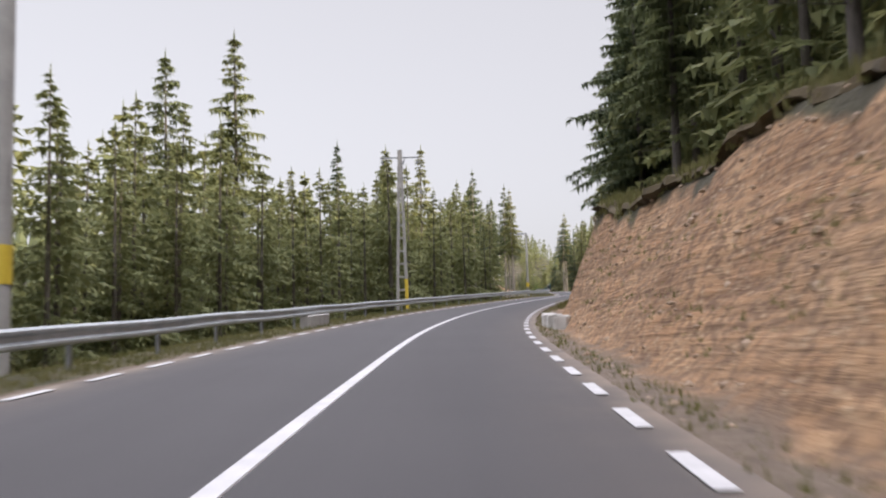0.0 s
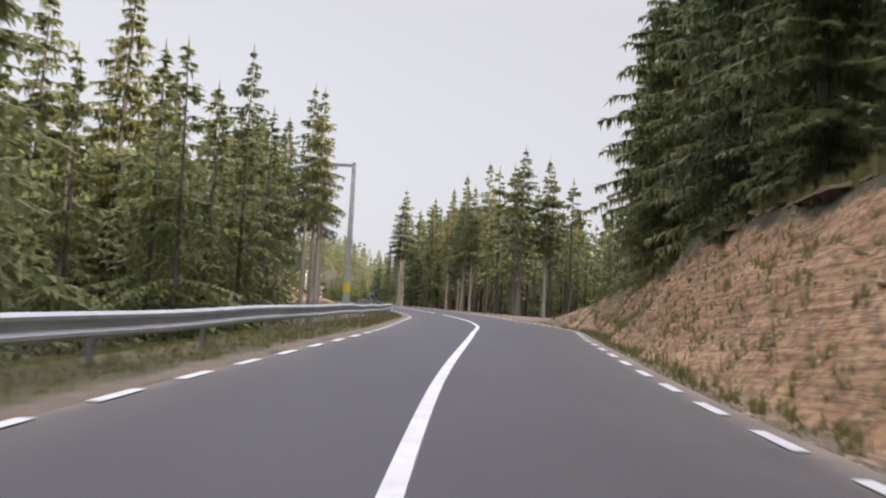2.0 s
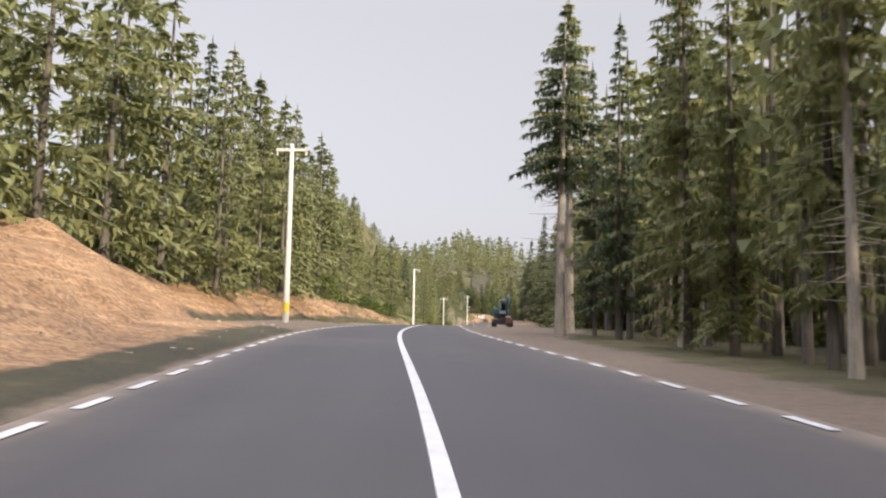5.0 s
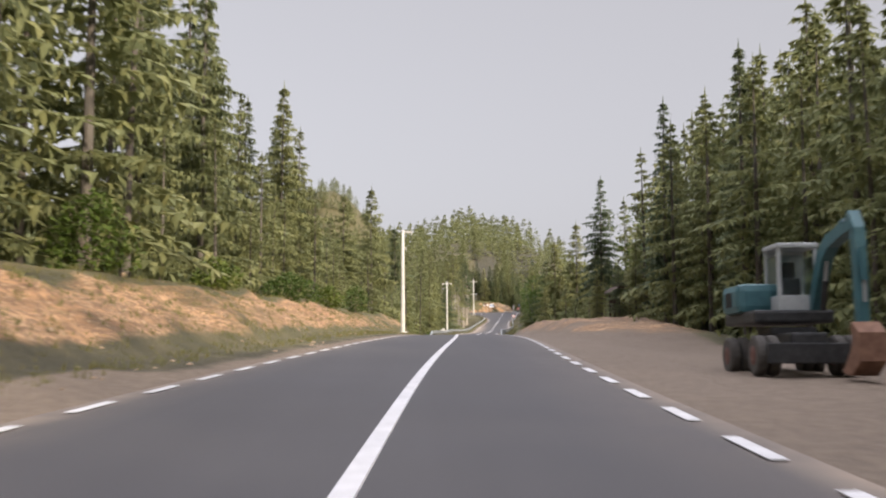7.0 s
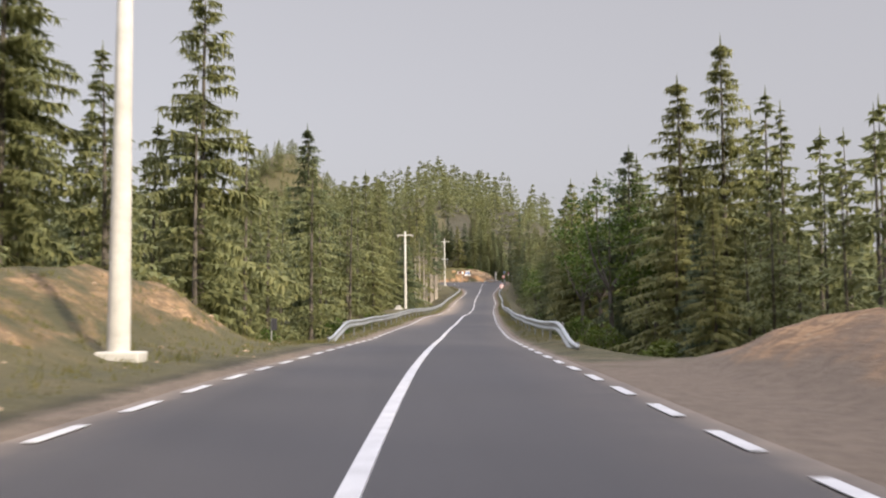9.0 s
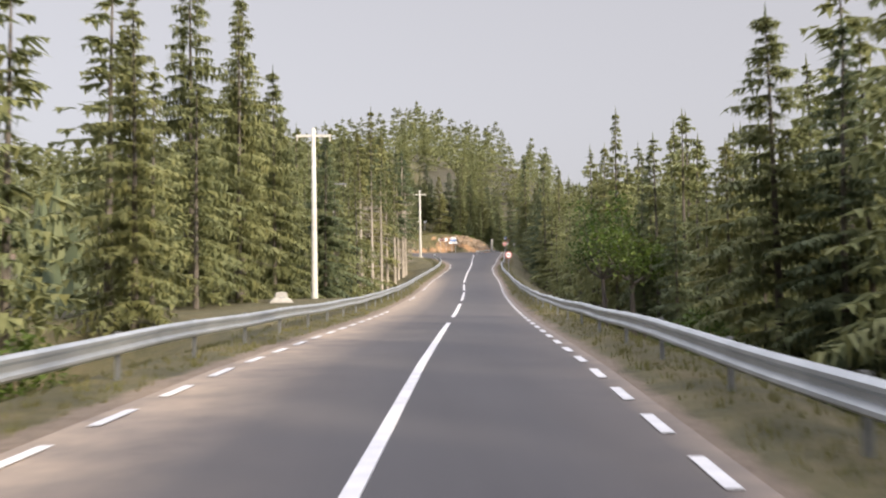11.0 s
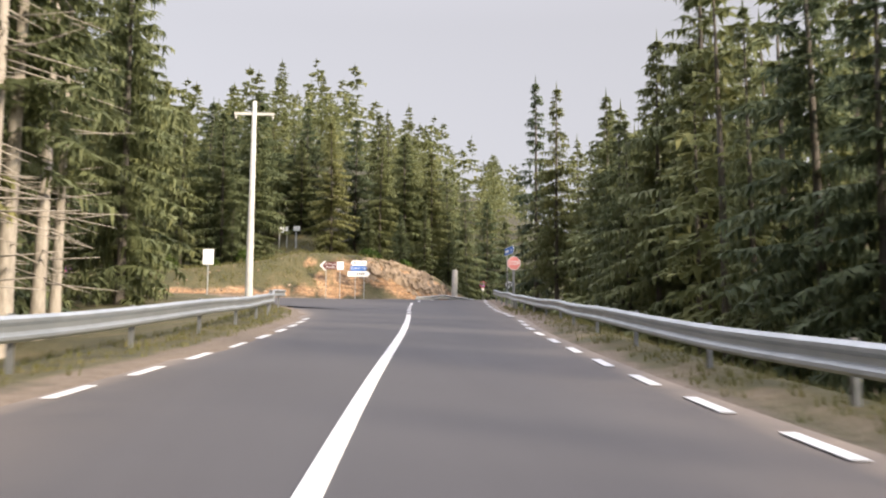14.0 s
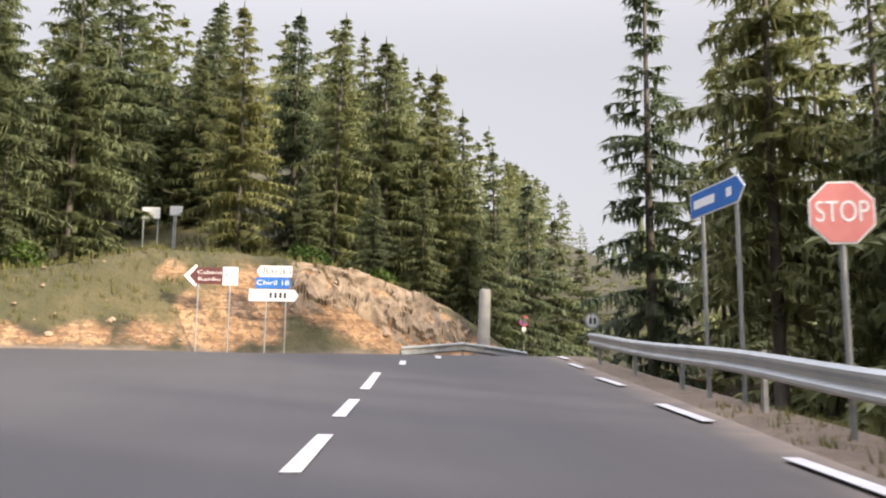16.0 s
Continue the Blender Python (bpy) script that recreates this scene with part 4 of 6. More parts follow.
# the woods behind
wood(-30, 70, -16, -30, 60, ("far",), 10, 14, 2.2)
wood(70, 160, -15, -34, 40, ("far",), 11, 17, 2.8)
# thickened on the hidden right slope to keep sun off the left forest
wood(-55, 118, 14, 38, 190, ("far",), 13, 18, 2.0)
wood(164, 225, 12, 38, 95, ("far",), 11, 14.5, 2.4)
# mostly hidden; made taller than the right front row to shade it
wood(222, 320, 15, 36, 110, ("far",), 13, 17, 2.3)
wood(158, 250, -15, -34, 46, ("far",), 12, 17, 2.8)
wood(250, 335, -15, -38, 60, ("far",), 6, 10, 2.4)
wood(335, 446, -15, -34, 52, ("far",), 10, 14, 2.8)
wood(446, 504, -15, -38, 44, ("far",), 14, 18, 2.6)
wood(315, 470, 12, 30, 110, ("far",), 10, 14, 2.3)
wood(470, 505, 15, 32, 16, ("far",), 5, 8, 2.6)
wood(200, 300, 15, 21, 60, ("far",), 12, 15.5, 1.8)
wood(498, 530, 12.5, 24, 46, ("far",), 11, 14.5, 1.7)
for x, y, h in (
    (40.0, 538.2, 8), (42.0, 536.6, 8), (39.5, 541.0, 9), (41.4, 540.6, 9), (43.3, 538.2, 8), (54.6, 539.0, 8), (56.4, 543.0, 9), (58.2, 547.0, 9),
    (60.2, 552.0, 9), (55.4, 549.0, 11), (57.6, 556.0, 12), (53.0, 536.0, 7),
):
    plant("full", x, y, height=h, wide=1.1, key=True)
for y, u, h in ((275.6, 10.9, 5), (273.8, 9.6, 3.4), (278.2, 8.9, 3.2)):
    p = lane_point(y, u)
    plant("full", p.x, p.y, height=h, wide=1.1, key=True)
# room for the broad-leaved trees
hill_rng = random.Random(77)
for _ in range(14000):
    if len(WANTED) > 2050:
        break
    x, y = hill_rng.uniform(-75, 100), 525 + 270 * hill_rng.random() ** 1.5
    if y - float(far_edge(x)) > 9.0 + 5.0 * (x < 44) and clear_of(x, y, 2.5 + 0.005 * (y - 527)) and not (52.5 < x and y < 542):
        # the wood's outline falls away to the right with the hill
        way_off = math.hypot(x - 46.8, y - 492)
        limit = 27.6 + way_off * math.tan(radians(float(np.interp(math.degrees(math.atan2(x - 46.8, y - 492)), (-16, -4.5, 2, 5.3, 7.3, 11, 12, 15.3, 17), (25, 24.5, 23.3, 21.4, 20.0, 17.4, 15.4, 13.4, 10.8)))))
        h = min(hill_rng.uniform(11, 16), limit - ground_at(x, y))
        if h > 5:
            plant("full" if y < 546 and 8 < x < 56 else "far", x, y, height=h, wide=1.2)
for _ in range(220):
    x, y = hill_rng.gauss(-72, 55), hill_rng.gauss(1235, 45)
    plant("far", x, y, height=hill_rng.uniform(12, 17), wide=1.3)


BROAD_SPOTS = [lane_point(y, u) for y, u in ((290.5, 14.0), (335.0, 8.2), (341.0, 8.4), (347.5, 8.0), (276.0, 8.9), (277.5, 9.5))]
WANTED = [w for w in WANTED if w[0] < 0 or all((w[2] - p.x) ** 2 + (w[3] - p.y) ** 2 > 9.0 for p in BROAD_SPOTS)]


def grow():
    """The trees nearest the road as things of their own, the rest joined into one wood."""
    order = sorted((w for w in WANTED if w[1] != "far"), key=lambda w: w[0])
    singles = order[:200]
    for _, kind, x, y, z, h, wide, turn in singles:
        s = h / HEIGHTS[kind]
        m = Matrix.Translation((x, y, z)) @ Matrix.Rotation(turn, 4, "Z") @ Matrix.Diagonal((s * wide, s * wide, s, 1))
        i = tree_rng.randrange(len(KINDS[kind]))
        t = new("spruce_tree")
        data_part("trunk", KINDS[kind][i][0], t)
        data_part("crown", KINDS[kind][i][1], t)
        t.matrix_basis = m
        tagged(t, TREE_LABELS[kind], "spruce tree", "roadside spruce forest")
    packs = []
    for trunk, crown in FAR_KINDS + MID_KINDS + HILL_KINDS + BARE_KINDS:
        for me in (trunk, crown):
            co = np.empty(len(me.vertices) * 3)
            me.vertices.foreach_get("co", co)
            packs.append((co.reshape(-1, 3), [tuple(p.vertices) for p in me.polygons]))
    for k, material, name, label in ((0, BARK, "distant_trunks", "grey trunks of the dense spruce wood"), (1, NEEDLES, "distant_wood", "dense spruce wood covering the hillside behind the road")):
        verts, faces, n = [], [], 0
        rng = random.Random(5)
        for _, kind, x, y, z, h, wide, turn in [w for w in WANTED if w[1] == "far"] + order[200:]:
            co, fs = packs[2 * (10 + rng.randrange(2) if 148 < y < 226 and 0 < x - float(road_x(y)) < 19 else rng.randrange(4) if kind == "far" and y < 590 and abs(x - float(road_x(y))) > 18 else 7 + rng.randrange(3) if y > 590 else 4 + rng.randrange(3)) + k]
            if k == 0 and (y > 545 or abs(x - float(road_x(y))) > 24):
                continue
            s = h / 16.0
            c, d = math.cos(turn) * s * wide, math.sin(turn) * s * wide
            verts.append(np.stack([co[:, 0] * c - co[:, 1] * d + x, co[:, 0] * d + co[:, 1] * c + y, co[:, 2] * s + z], -1))
            faces.extend([tuple(i + n for i in f) for f in fs])
            n += len(co)
        tagged(new(name, mesh_of(name, np.concatenate(verts).tolist(), faces, material)), label, "forest", kind="stuff")


grow()


def back_country():
    """The wood goes on out of sight: plain ragged trees of a few tiers each."""
    rng = random.Random(88)
    shapes = []
    for _ in range(5):
        vs, fs = [], []
        for tier, (z0, z1, r) in enumerate(((0.04, 0.45, 0.19), (0.25, 0.7, 0.15), (0.5, 1.0, 0.1))):
            n = len(vs)
            vs.append((0.0, 0.0, z1))
            for i in range(9):
                a = 6.283 * i / 9 + rng.uniform(-0.2, 0.2)
                q = r * rng.uniform(0.6, 1.15)
                vs.append((q * math.cos(a), q * math.sin(a), z0 + rng.uniform(-0.03, 0.05)))
            fs += [(n, n + 1 + i, n + 1 + (i + 1) % 9) for i in range(9)]
        shapes.append((np.array(vs), np.array(fs)))
    spots = []
    for _ in range(2100):
        y, u = rng.uniform(-55, 530), rng.choice((-1, 1)) * rng.uniform(30, 130)
        if 120 < y < 250 and 0 < u < 48:
            continue
        spots.append((float(road_x(y)) + u, y, rng.uniform(9, 13)))
    for _ in range(700):
        spots.append((rng.choice((rng.uniform(-190, -75), rng.uniform(100, 190))), rng.uniform(532, 800), rng.uniform(10, 15)))
    grid = np.array(spots)
    zs = land(grid[:, 0], grid[:, 1])[0]
    verts, faces, n = [], [], 0
    for (x, y, h), z in zip(spots, zs):
        vs, fs = rng.choice(shapes)
        verts.append(vs * (h, h, h) + (x, y, z))
        faces.append(fs + n)
        n += len(vs)
    me = mesh_of("back_country_wood", np.concatenate(verts).tolist(), np.concatenate(faces).tolist(), NEEDLES)
    tagged(new("back_country_wood", me), "dense spruce wood stretching away behind the roadside trees", "forest", kind="stuff")


back_country()


# ---- poles and wires ----
def pole_thing(x, y, base, top, r0, r1, label, material, arms=(), band=None, foot=False, category="utility pole"):
    """A round concrete pole with cross arms: (height below the top, half length, both sides, bearing in degrees)."""
    t = new("utility_pole")
    t.matrix_basis = Matrix.Translation((x, y, base))
    h = top - base
    bm = bmesh.new()
    lathe(bm, [(r0, -0.8), (r0, 0), (r0 + (r1 - r0) * 0.5, h * 0.5), (r1, h - 0.03), (r1 * 0.7, h)], 18)
    for f in bm.faces:
        f.smooth = len(f.verts) == 4
    part("shaft", bm, material, t)
    for down, half, both, bearing in arms:
        a = Vector((math.cos(radians(bearing)), math.sin(radians(bearing)), 0))
        bm = bmesh.new()
        m = Matrix.Translation(Vector((0, 0, h - down)) + a * (0 if both else half / 2)) @ Matrix.Rotation(radians(bearing), 4, "Z")
        box(bm, m, half * (2 if both else 1), 0.11, 0.14, 0.012)
        pale = material is WHITEWASH
        arm = part("cross_arm", bm, WHITEWASH if pale else POST_STEEL, t, "pale cross arm" if pale else "dark steel cross arm")
        ends = (-1, 1) if both else (1,)
        for e in ends:
            bm = bmesh.new()
            p = Vector((0, 0, h - down)) + a * half * 0.92 * e
            lathe(bm, [(0.03, -0.3), (0.06, -0.26), (0.035, -0.22), (0.065, -0.17), (0.035, -0.12), (0.02, -0.03)], 10, Matrix.Translation(p))
            part("insulator", bm, WHITEWASH, arm, "pale ceramic insulator")
    if band:
        bm = bmesh.new()
        lathe(bm, [(r0 + 0.008, band[0]), (r0 + 0.006, band[1])], 18)
        part("warning_band", bm, YELLOW, t, "yellow painted warning band")
    if foot:
        bm = bmesh.new()
        box(bm, Matrix.Translation((0.05, 0, 0.03)), 0.75, 0.7, 0.22, 0.04)
        part("foot_slab", bm, WHITEWASH, t, "pale concrete foot slab")
    return tagged(t, label, category, "roadside utility poles")


def lattice_pole(x, y, base, top):
    """Two concrete legs that meet near the top, tied by rungs."""
    t = new("utility_pole")
    t.matrix_basis = Matrix.Translation((x, y, base)) @ Matrix.Rotation(radians(-6), 4, "Z")
    h, spread = top - base, 0.3
    for s, name in ((-1, "leg"), (1, "leg")):
        bm = bmesh.new()
        a, b = Vector((s * spread, 0, -0.6)), Vector((s * 0.07, 0, h * 0.9))
        m = Matrix.Translation((a + b) / 2) @ (b - a).to_track_quat("Z", "Y").to_matrix().to_4x4()
        box(bm, m, 0.2, 0.16, (b - a).length, 0.02)
        leg = part(name, bm, CONCRETE, t)
        if s > 0:
            bm = bmesh.new()
            p, q = a.lerp(b, 0.08), a.lerp(b, 0.27)
            box(bm, Matrix.Translation((p + q) / 2) @ (b - a).to_track_quat("Z", "Y").to_matrix().to_4x4(), 0.212, 0.172, (q - p).length, 0.02)
            part("warning_band", bm, YELLOW, leg, "yellow painted warning band")
    for i in range(11):
        f = 0.05 + 0.8 * i / 10
        w = spread + (0.07 - spread) * (f * h + 0.6) / (h * 0.9 + 0.6)
        bm = bmesh.new()
        box(bm, Matrix.Translation((0, 0, f * h)), 2 * w, 0.1, 0.11, 0.01)
        part("rung", bm, CONCRETE, t)
    bm = bmesh.new()
    box(bm, Matrix.Translation((0, 0, h * 0.92)), 0.26, 0.18, h * 0.17, 0.02)
    part("head", bm, CONCRETE, t)
    bm = bmesh.new()
    box(bm, Matrix.Translation((0, 0, h * 0.955)) @ Matrix.Rotation(radians(4), 4, "Z"), 2.3, 0.08, 0.08, 0.01)
    arm = part("cross_arm", bm, POST_STEEL, t, "dark steel cross arm")
    for dx in (-1.1, 0.3, 1.1):
        bm = bmesh.new()
        lathe(bm, [(0.03, -0.42), (0.07, -0.36), (0.035, -0.3), (0.07, -0.24), (0.035, -0.18), (0.02, -0.03)], 10, Matrix.Translation((dx, 0, h * 0.955)) @ Matrix.Rotation(radians(18 * (1 if dx > 0 else -1)), 4, "Y"))
        part("insulator", bm, POST_STEEL, arm, "hanging insulator string")
    return tagged(t, "tall concrete lattice power pole with a T-shaped steel arm", "utility pole", "roadside utility poles")


def left_place(y, u):
    p = lane_point(y, u)
    return p.x, p.y, ground_at(p.x, p.y)


ax, ay, az = left_place(14.5, -5.7)
pole_thing(ax, ay, az, 9.5, 0.17, 0.11, "grey concrete utility pole with a yellow band near its foot", CONCRETE, ((0.4, 0.9, True, 10),), band=(1.4, 2.0))
lattice_pole(-1.85, 55.8, ground_at(-1.85, 55.8), 12.1)
pole_thing(11.12, 115.8, ground_at(11.12, 115.8), 14.75, 0.17, 0.1, "grey concrete utility pole with a yellow band behind the guard rail", CONCRETE, ((0.15, 1.1, False, 172), (0.1, 0.22, True, 80)), band=(1.5, 2.0))
pole_thing(13.9, 205.5, ground_at(13.9, 205.5), 22.6, 0.16, 0.1, "pale concrete utility pole on a low earth bank", WHITEWASH, ((0.3, 0.8, True, 175),), band=(0.5, 1.0))
pole_thing(20.14, 303.6, ground_at(20.14, 303.6), 26.6, 0.2, 0.11, "whitewashed concrete utility pole on a pale foot slab", WHITEWASH, ((0.2, 0.85, False, -4), (1.6, 0.3, False, -4)), foot=True)
pole_thing(27.8, 407.5, ground_at(27.8, 407.5), 30.2, 0.19, 0.11, "whitewashed concrete utility pole with a cross arm", WHITEWASH, ((0.45, 1.0, True, -2),))
pole_thing(27.84, 439.3, ground_at(27.84, 439.3), 31.2, 0.1, 0.07, "thin weathered wooden pole among the trees", PALE_BARK, ((0.1, 1.2, False, -5),))
pole_thing(39.3, 506.5, ground_at(39.3, 506.5), 38.7, 0.2, 0.11, "whitewashed concrete utility pole beside the junction", WHITEWASH, ((0.7, 1.05, True, -4),), foot=True)


# ---- signs ----
SIGN_WHITE = grainy("sign_white", (0.72, 0.73, 0.74), (0.82, 0.83, 0.84), 2, 0.45, 0, 0)
SIGN_RED = grainy("faded_sign_red", (0.5, 0.1, 0.1), (0.62, 0.15, 0.14), 2, 0.45, 0, 0)
STOP_RED = grainy("bleached_stop_red", (0.6, 0.19, 0.18), (0.7, 0.27, 0.25), 3, 0.45, 0, 0)
SIGN_BLUE = grainy("sign_blue", (0.02, 0.11, 0.4), (0.035, 0.17, 0.52), 2, 0.45, 0, 0)
SIGN_BROWN = grainy("sign_brown", (0.09, 0.03, 0.03), (0.15, 0.05, 0.045), 2, 0.45, 0, 0)
SIGN_BLACK = grainy("sign_black", (0.012, 0.013, 0.018), (0.03, 0.03, 0.04), 4, 0.5, 0, 0)
SIGN_VIOLET = grainy("faded_violet", (0.22, 0.07, 0.33), (0.33, 0.12, 0.45), 3, 0.5, 0, 0)
SIGN_GREY = grainy("bare_sign_metal", (0.35, 0.37, 0.38), (0.5, 0.52, 0.53), 3, 0.4, 0.6, 0)
WOOD = grainy("dark_stained_wood", (0.03, 0.018, 0.014), (0.075, 0.045, 0.036), 3, 0.85, 0, 0.5, 0.01, 40, (6, 1, 6))


def ring_pts(r, n=36, turn=0.0):
    return [(r * math.cos(a + turn), r * math.sin(a + turn)) for a in np.linspace(0, 2 * math.pi, n, endpoint=False)]


def lettering(text, size, material, parent, m, label, width=None):
    cu = bpy.data.curves.new("lettering", "FONT")
    cu.body, cu.size, cu.align_x, cu.align_y, cu.extrude = text, size, "CENTER", "CENTER", 0.002
    cu.materials.append(material)
    ob = new("lettering", cu)
    ob.parent = parent
    bpy.context.view_layer.update()
    k = width / max(ob.dimensions.x, 1e-3) if width else 1.0
    ob.matrix_basis = m @ Matrix.Rotation(radians(90), 4, "X") @ Matrix.Diagonal((k, 1, 1, 1))
    return tagged(ob, label)


def sign_base(x, y, turn, label, category="road sign", group="road signs"):
    t = new("road_sign")
    t.matrix_basis = Matrix.Translation((x, y, ground_at(x, y))) @ Matrix.Rotation(radians(turn), 4, "Z")
    return tagged(t, label, category, group), t.matrix_basis.translation.z


def sign_post(t, h, x=0.0, r=0.03, material=None):
    bm = bmesh.new()
    rod(bm, (x, 0.04, -0.4), (x, 0.04, h), r, r, 12)
    return part("post", bm, material or POST_STEEL, t)


def panel(t, pts, z, material, name="panel", label="", y=0.0, thick=0.02, x=0.0, parent=None):
    bm = bmesh.new()
    plate(bm, pts, thick, Matrix.Translation((x, y, z)))
    return part(name, bm, material, parent or t, label)


def rect(w, h):
    return [(-w / 2, -h / 2), (w / 2, -h / 2), (w / 2, h / 2), (-w / 2, h / 2)]


def vehicle_sign():
    t, g = sign_base(45.76, 454.44, -7, "round white road sign with a red rim and dark vehicle mark")
    z = 25.4 - g
    sign_post(t, z + 0.2, 0, 0.032)
    d = panel(t, ring_pts(0.35), z, SIGN_RED, "disc")
    panel(t, ring_pts(0.272), z, SIGN_WHITE, "face", "white face", -0.014, 0.006, parent=d)
    panel(t, [(-0.2, -0.03), (0.2, -0.03), (0.22, 0.03), (-0.2, 0.03)], z - 0.01, SIGN_BLACK, "symbol", "dark vehicle body", -0.019, 0.004, parent=d)
    panel(t, rect(0.4, 0.018), z + 0.055, SIGN_BLACK, "symbol", "thin dark bar", -0.019, 0.004, parent=d)
    for x in (-0.1, 0.1):
        panel(t, ring_pts(0.03, 14), z - 0.05, SIGN_BLACK, "symbol", "dark wheel", -0.0195, 0.004, x, parent=d)


def stop_sign():
    x, y = 51.98, 500.6
    t, g = sign_base(x, y, -16, "faded red octagonal stop sign with white letters behind the rail")
    z = 29.62 - g
    sign_post(t, z + 0.2, 0, 0.035)
    d = panel(t, ring_pts(0.335, 8, radians(22.5)), z, SIGN_WHITE, "octagon", "white rim")
    panel(t, ring_pts(0.315, 8, radians(22.5)), z, STOP_RED, "face", "bleached red face", -0.014, 0.006, parent=d)
    lettering("STOP", 0.3, SIGN_WHITE, d, Matrix.Translation((0, -0.02, z)), "white capital letters", 0.5)


def blue_sign():
    x, y = 52.77, 505.2
    t, g = sign_base(x, y, -84, "blue arrow-ended direction sign on two grey posts")
    z = 30.85 - g
    for px in (-0.45, 0.5):
        sign_post(t, z + 0.1, px, 0.032)
    pts = [(-0.72, -0.2), (0.62, -0.2), (0.8, 0.0), (0.62, 0.2), (-0.72, 0.2)]
    d = panel(t, pts, z, SIGN_WHITE)
    panel(t, [(px * 0.965, pz * 0.9) for px, pz in pts], z, SIGN_BLUE, "face", "blue face", -0.014, 0.006, parent=d)
    for px, w, dz in ((-0.3, 0.6, 0.0), (0.4, 0.14, 0.0)):
        panel(t, rect(w, 0.13), z + dz, SIGN_WHITE, "bar", "pale illegible writing", -0.019, 0.004, px, parent=d)


def brown_sign():
    x, y = 43.97, 522.0
    t, g = sign_base(x, y, -6, "brown arrow sign and white panel on thin posts", group="direction signs at the junction")
    t.matrix_basis = t.matrix_basis @ Matrix.Diagonal((0.735, 0.735, 0.7, 1))
    z = (31.85 - g) / 0.7
    sign_post(t, z + 0.25, -0.35, 0.028, SIGN_GREY)
    sign_post(t, z + 0.3, 0.95, 0.028, SIGN_GREY)
    d = panel(t, [(-0.42, -0.36), (0.62, -0.36), (0.62, 0.36), (-0.42, 0.36), (-0.78, 0)], z, SIGN_BROWN)
    panel(t, [(-0.95, 0), (-0.46, -0.5), (-0.4, -0.4), (-0.72, 0), (-0.4, 0.4), (-0.46, 0.5)], z, SIGN_WHITE, "arrow_head", "white arrow head", -0.013, 0.006, parent=d)
    lettering("Cabana", 0.22, SIGN_WHITE, d, Matrix.Translation((0.1, -0.015, z + 0.15)), "white lettering", 0.74)
    lettering("Rarău", 0.22, SIGN_WHITE, d, Matrix.Translation((0.1, -0.015, z - 0.15)), "white lettering", 0.66)
    w = panel(t, rect(0.62, 0.8), z + 0.0, SIGN_WHITE, "white_panel", "plain white panel", 0, 0.02, 0.96)
    panel(t, rect(0.05, 0.16), z + 0.05, SIGN_BLACK, "bar", "dark illegible writing", -0.013, 0.005, 0.78, parent=w)


def white_blue_sign():
    x, y = 45.97, 522.5
    t, g = sign_base(x, y, -6, "stack of white and blue direction signs on thin posts", group="direction signs at the junction")
    t.matrix_basis = t.matrix_basis @ Matrix.Diagonal((0.76, 0.76, 0.92, 1))
    z = (31.7 - g) / 0.92
    for px in (-0.3, 0.5):
        sign_post(t, z + 0.5, px, 0.028, SIGN_GREY)
    a = panel(t, [(-0.58, -0.19), (0.72, -0.19), (0.72, 0.19), (-0.58, 0.19), (-0.72, 0)], z + 0.46, SIGN_WHITE, "white_board", "white place-name board")
    lettering("Rarău", 0.33, SIGN_BLACK, a, Matrix.Translation((0.1, -0.014, z + 0.46)), "black lettering", 0.85)
    b = panel(t, [(-0.75, -0.19), (0.6, -0.19), (0.74, 0), (0.6, 0.19), (-0.75, 0.19)], z + 0.06, SIGN_BLUE, "blue_board", "blue place-name board")
    lettering("Chiril 18", 0.24, SIGN_WHITE, b, Matrix.Translation((-0.05, -0.014, z + 0.06)), "white lettering", 1.0)
    c = panel(t, [(-1.0, -0.2), (0.85, -0.2), (1.02, 0), (0.85, 0.2), (-1.0, 0.2)], z - 0.36, SIGN_WHITE, "white_board", "weathered white arrow board")
    for px in (-0.12, 0.08, 0.28, 0.46):
        panel(t, rect(0.1, 0.2), z - 0.36, SIGN_BLACK, "bar", "dark illegible writing", -0.013, 0.005, px, parent=c)


def notice_boards():
    for x, y, w, h, legs, zt in ((40.6, 532.5, 0.74, 0.46, (-0.3, 0.3), 36.12), (41.65, 532.1, 0.52, 0.36, (0.0, -0.08), 36.12)):
        t, g = sign_base(x, y, -8, "blank white notice board on thin pale legs", "notice board", "notice boards on the bank")
        z = zt - g
        for px in legs:
            sign_post(t, z - 0.05, px, 0.035, SIGN_GREY)
        d = panel(t, rect(w, h), z - h / 2, SIGN_WHITE, "board", "", 0, 0.03)
        bm = bmesh.new()
        box(bm, Matrix.Translation((0, 0.02, z - h / 2 - h / 2 - 0.02)), w, 0.05, 0.05, 0.006)
        part("frame_rail", bm, SIGN_GREY, d, "pale frame rail")


def white_back_sign(x, y, zc, w, h, label):
    t, g = sign_base(x, y, -4, label)
    z = zc - g
    sign_post(t, z + h * 0.3, 0, 0.035, SIGN_GREY)
    panel(t, rect(w, h), z, SIGN_WHITE)
    return t


def round_post_sign(x, y, zc, r, face, rim, label, turn=-5):
    t, g = sign_base(x, y, turn, label)
    z = zc - g
    sign_post(t, z + r * 0.5, 0, 0.03, SIGN_GREY)
    d = panel(t, ring_pts(r, 28), z, rim, "disc")
    panel(t, ring_pts(r * 0.78, 28), z, face, "face", "", -0.013, 0.006, parent=d)
    return t, d, z


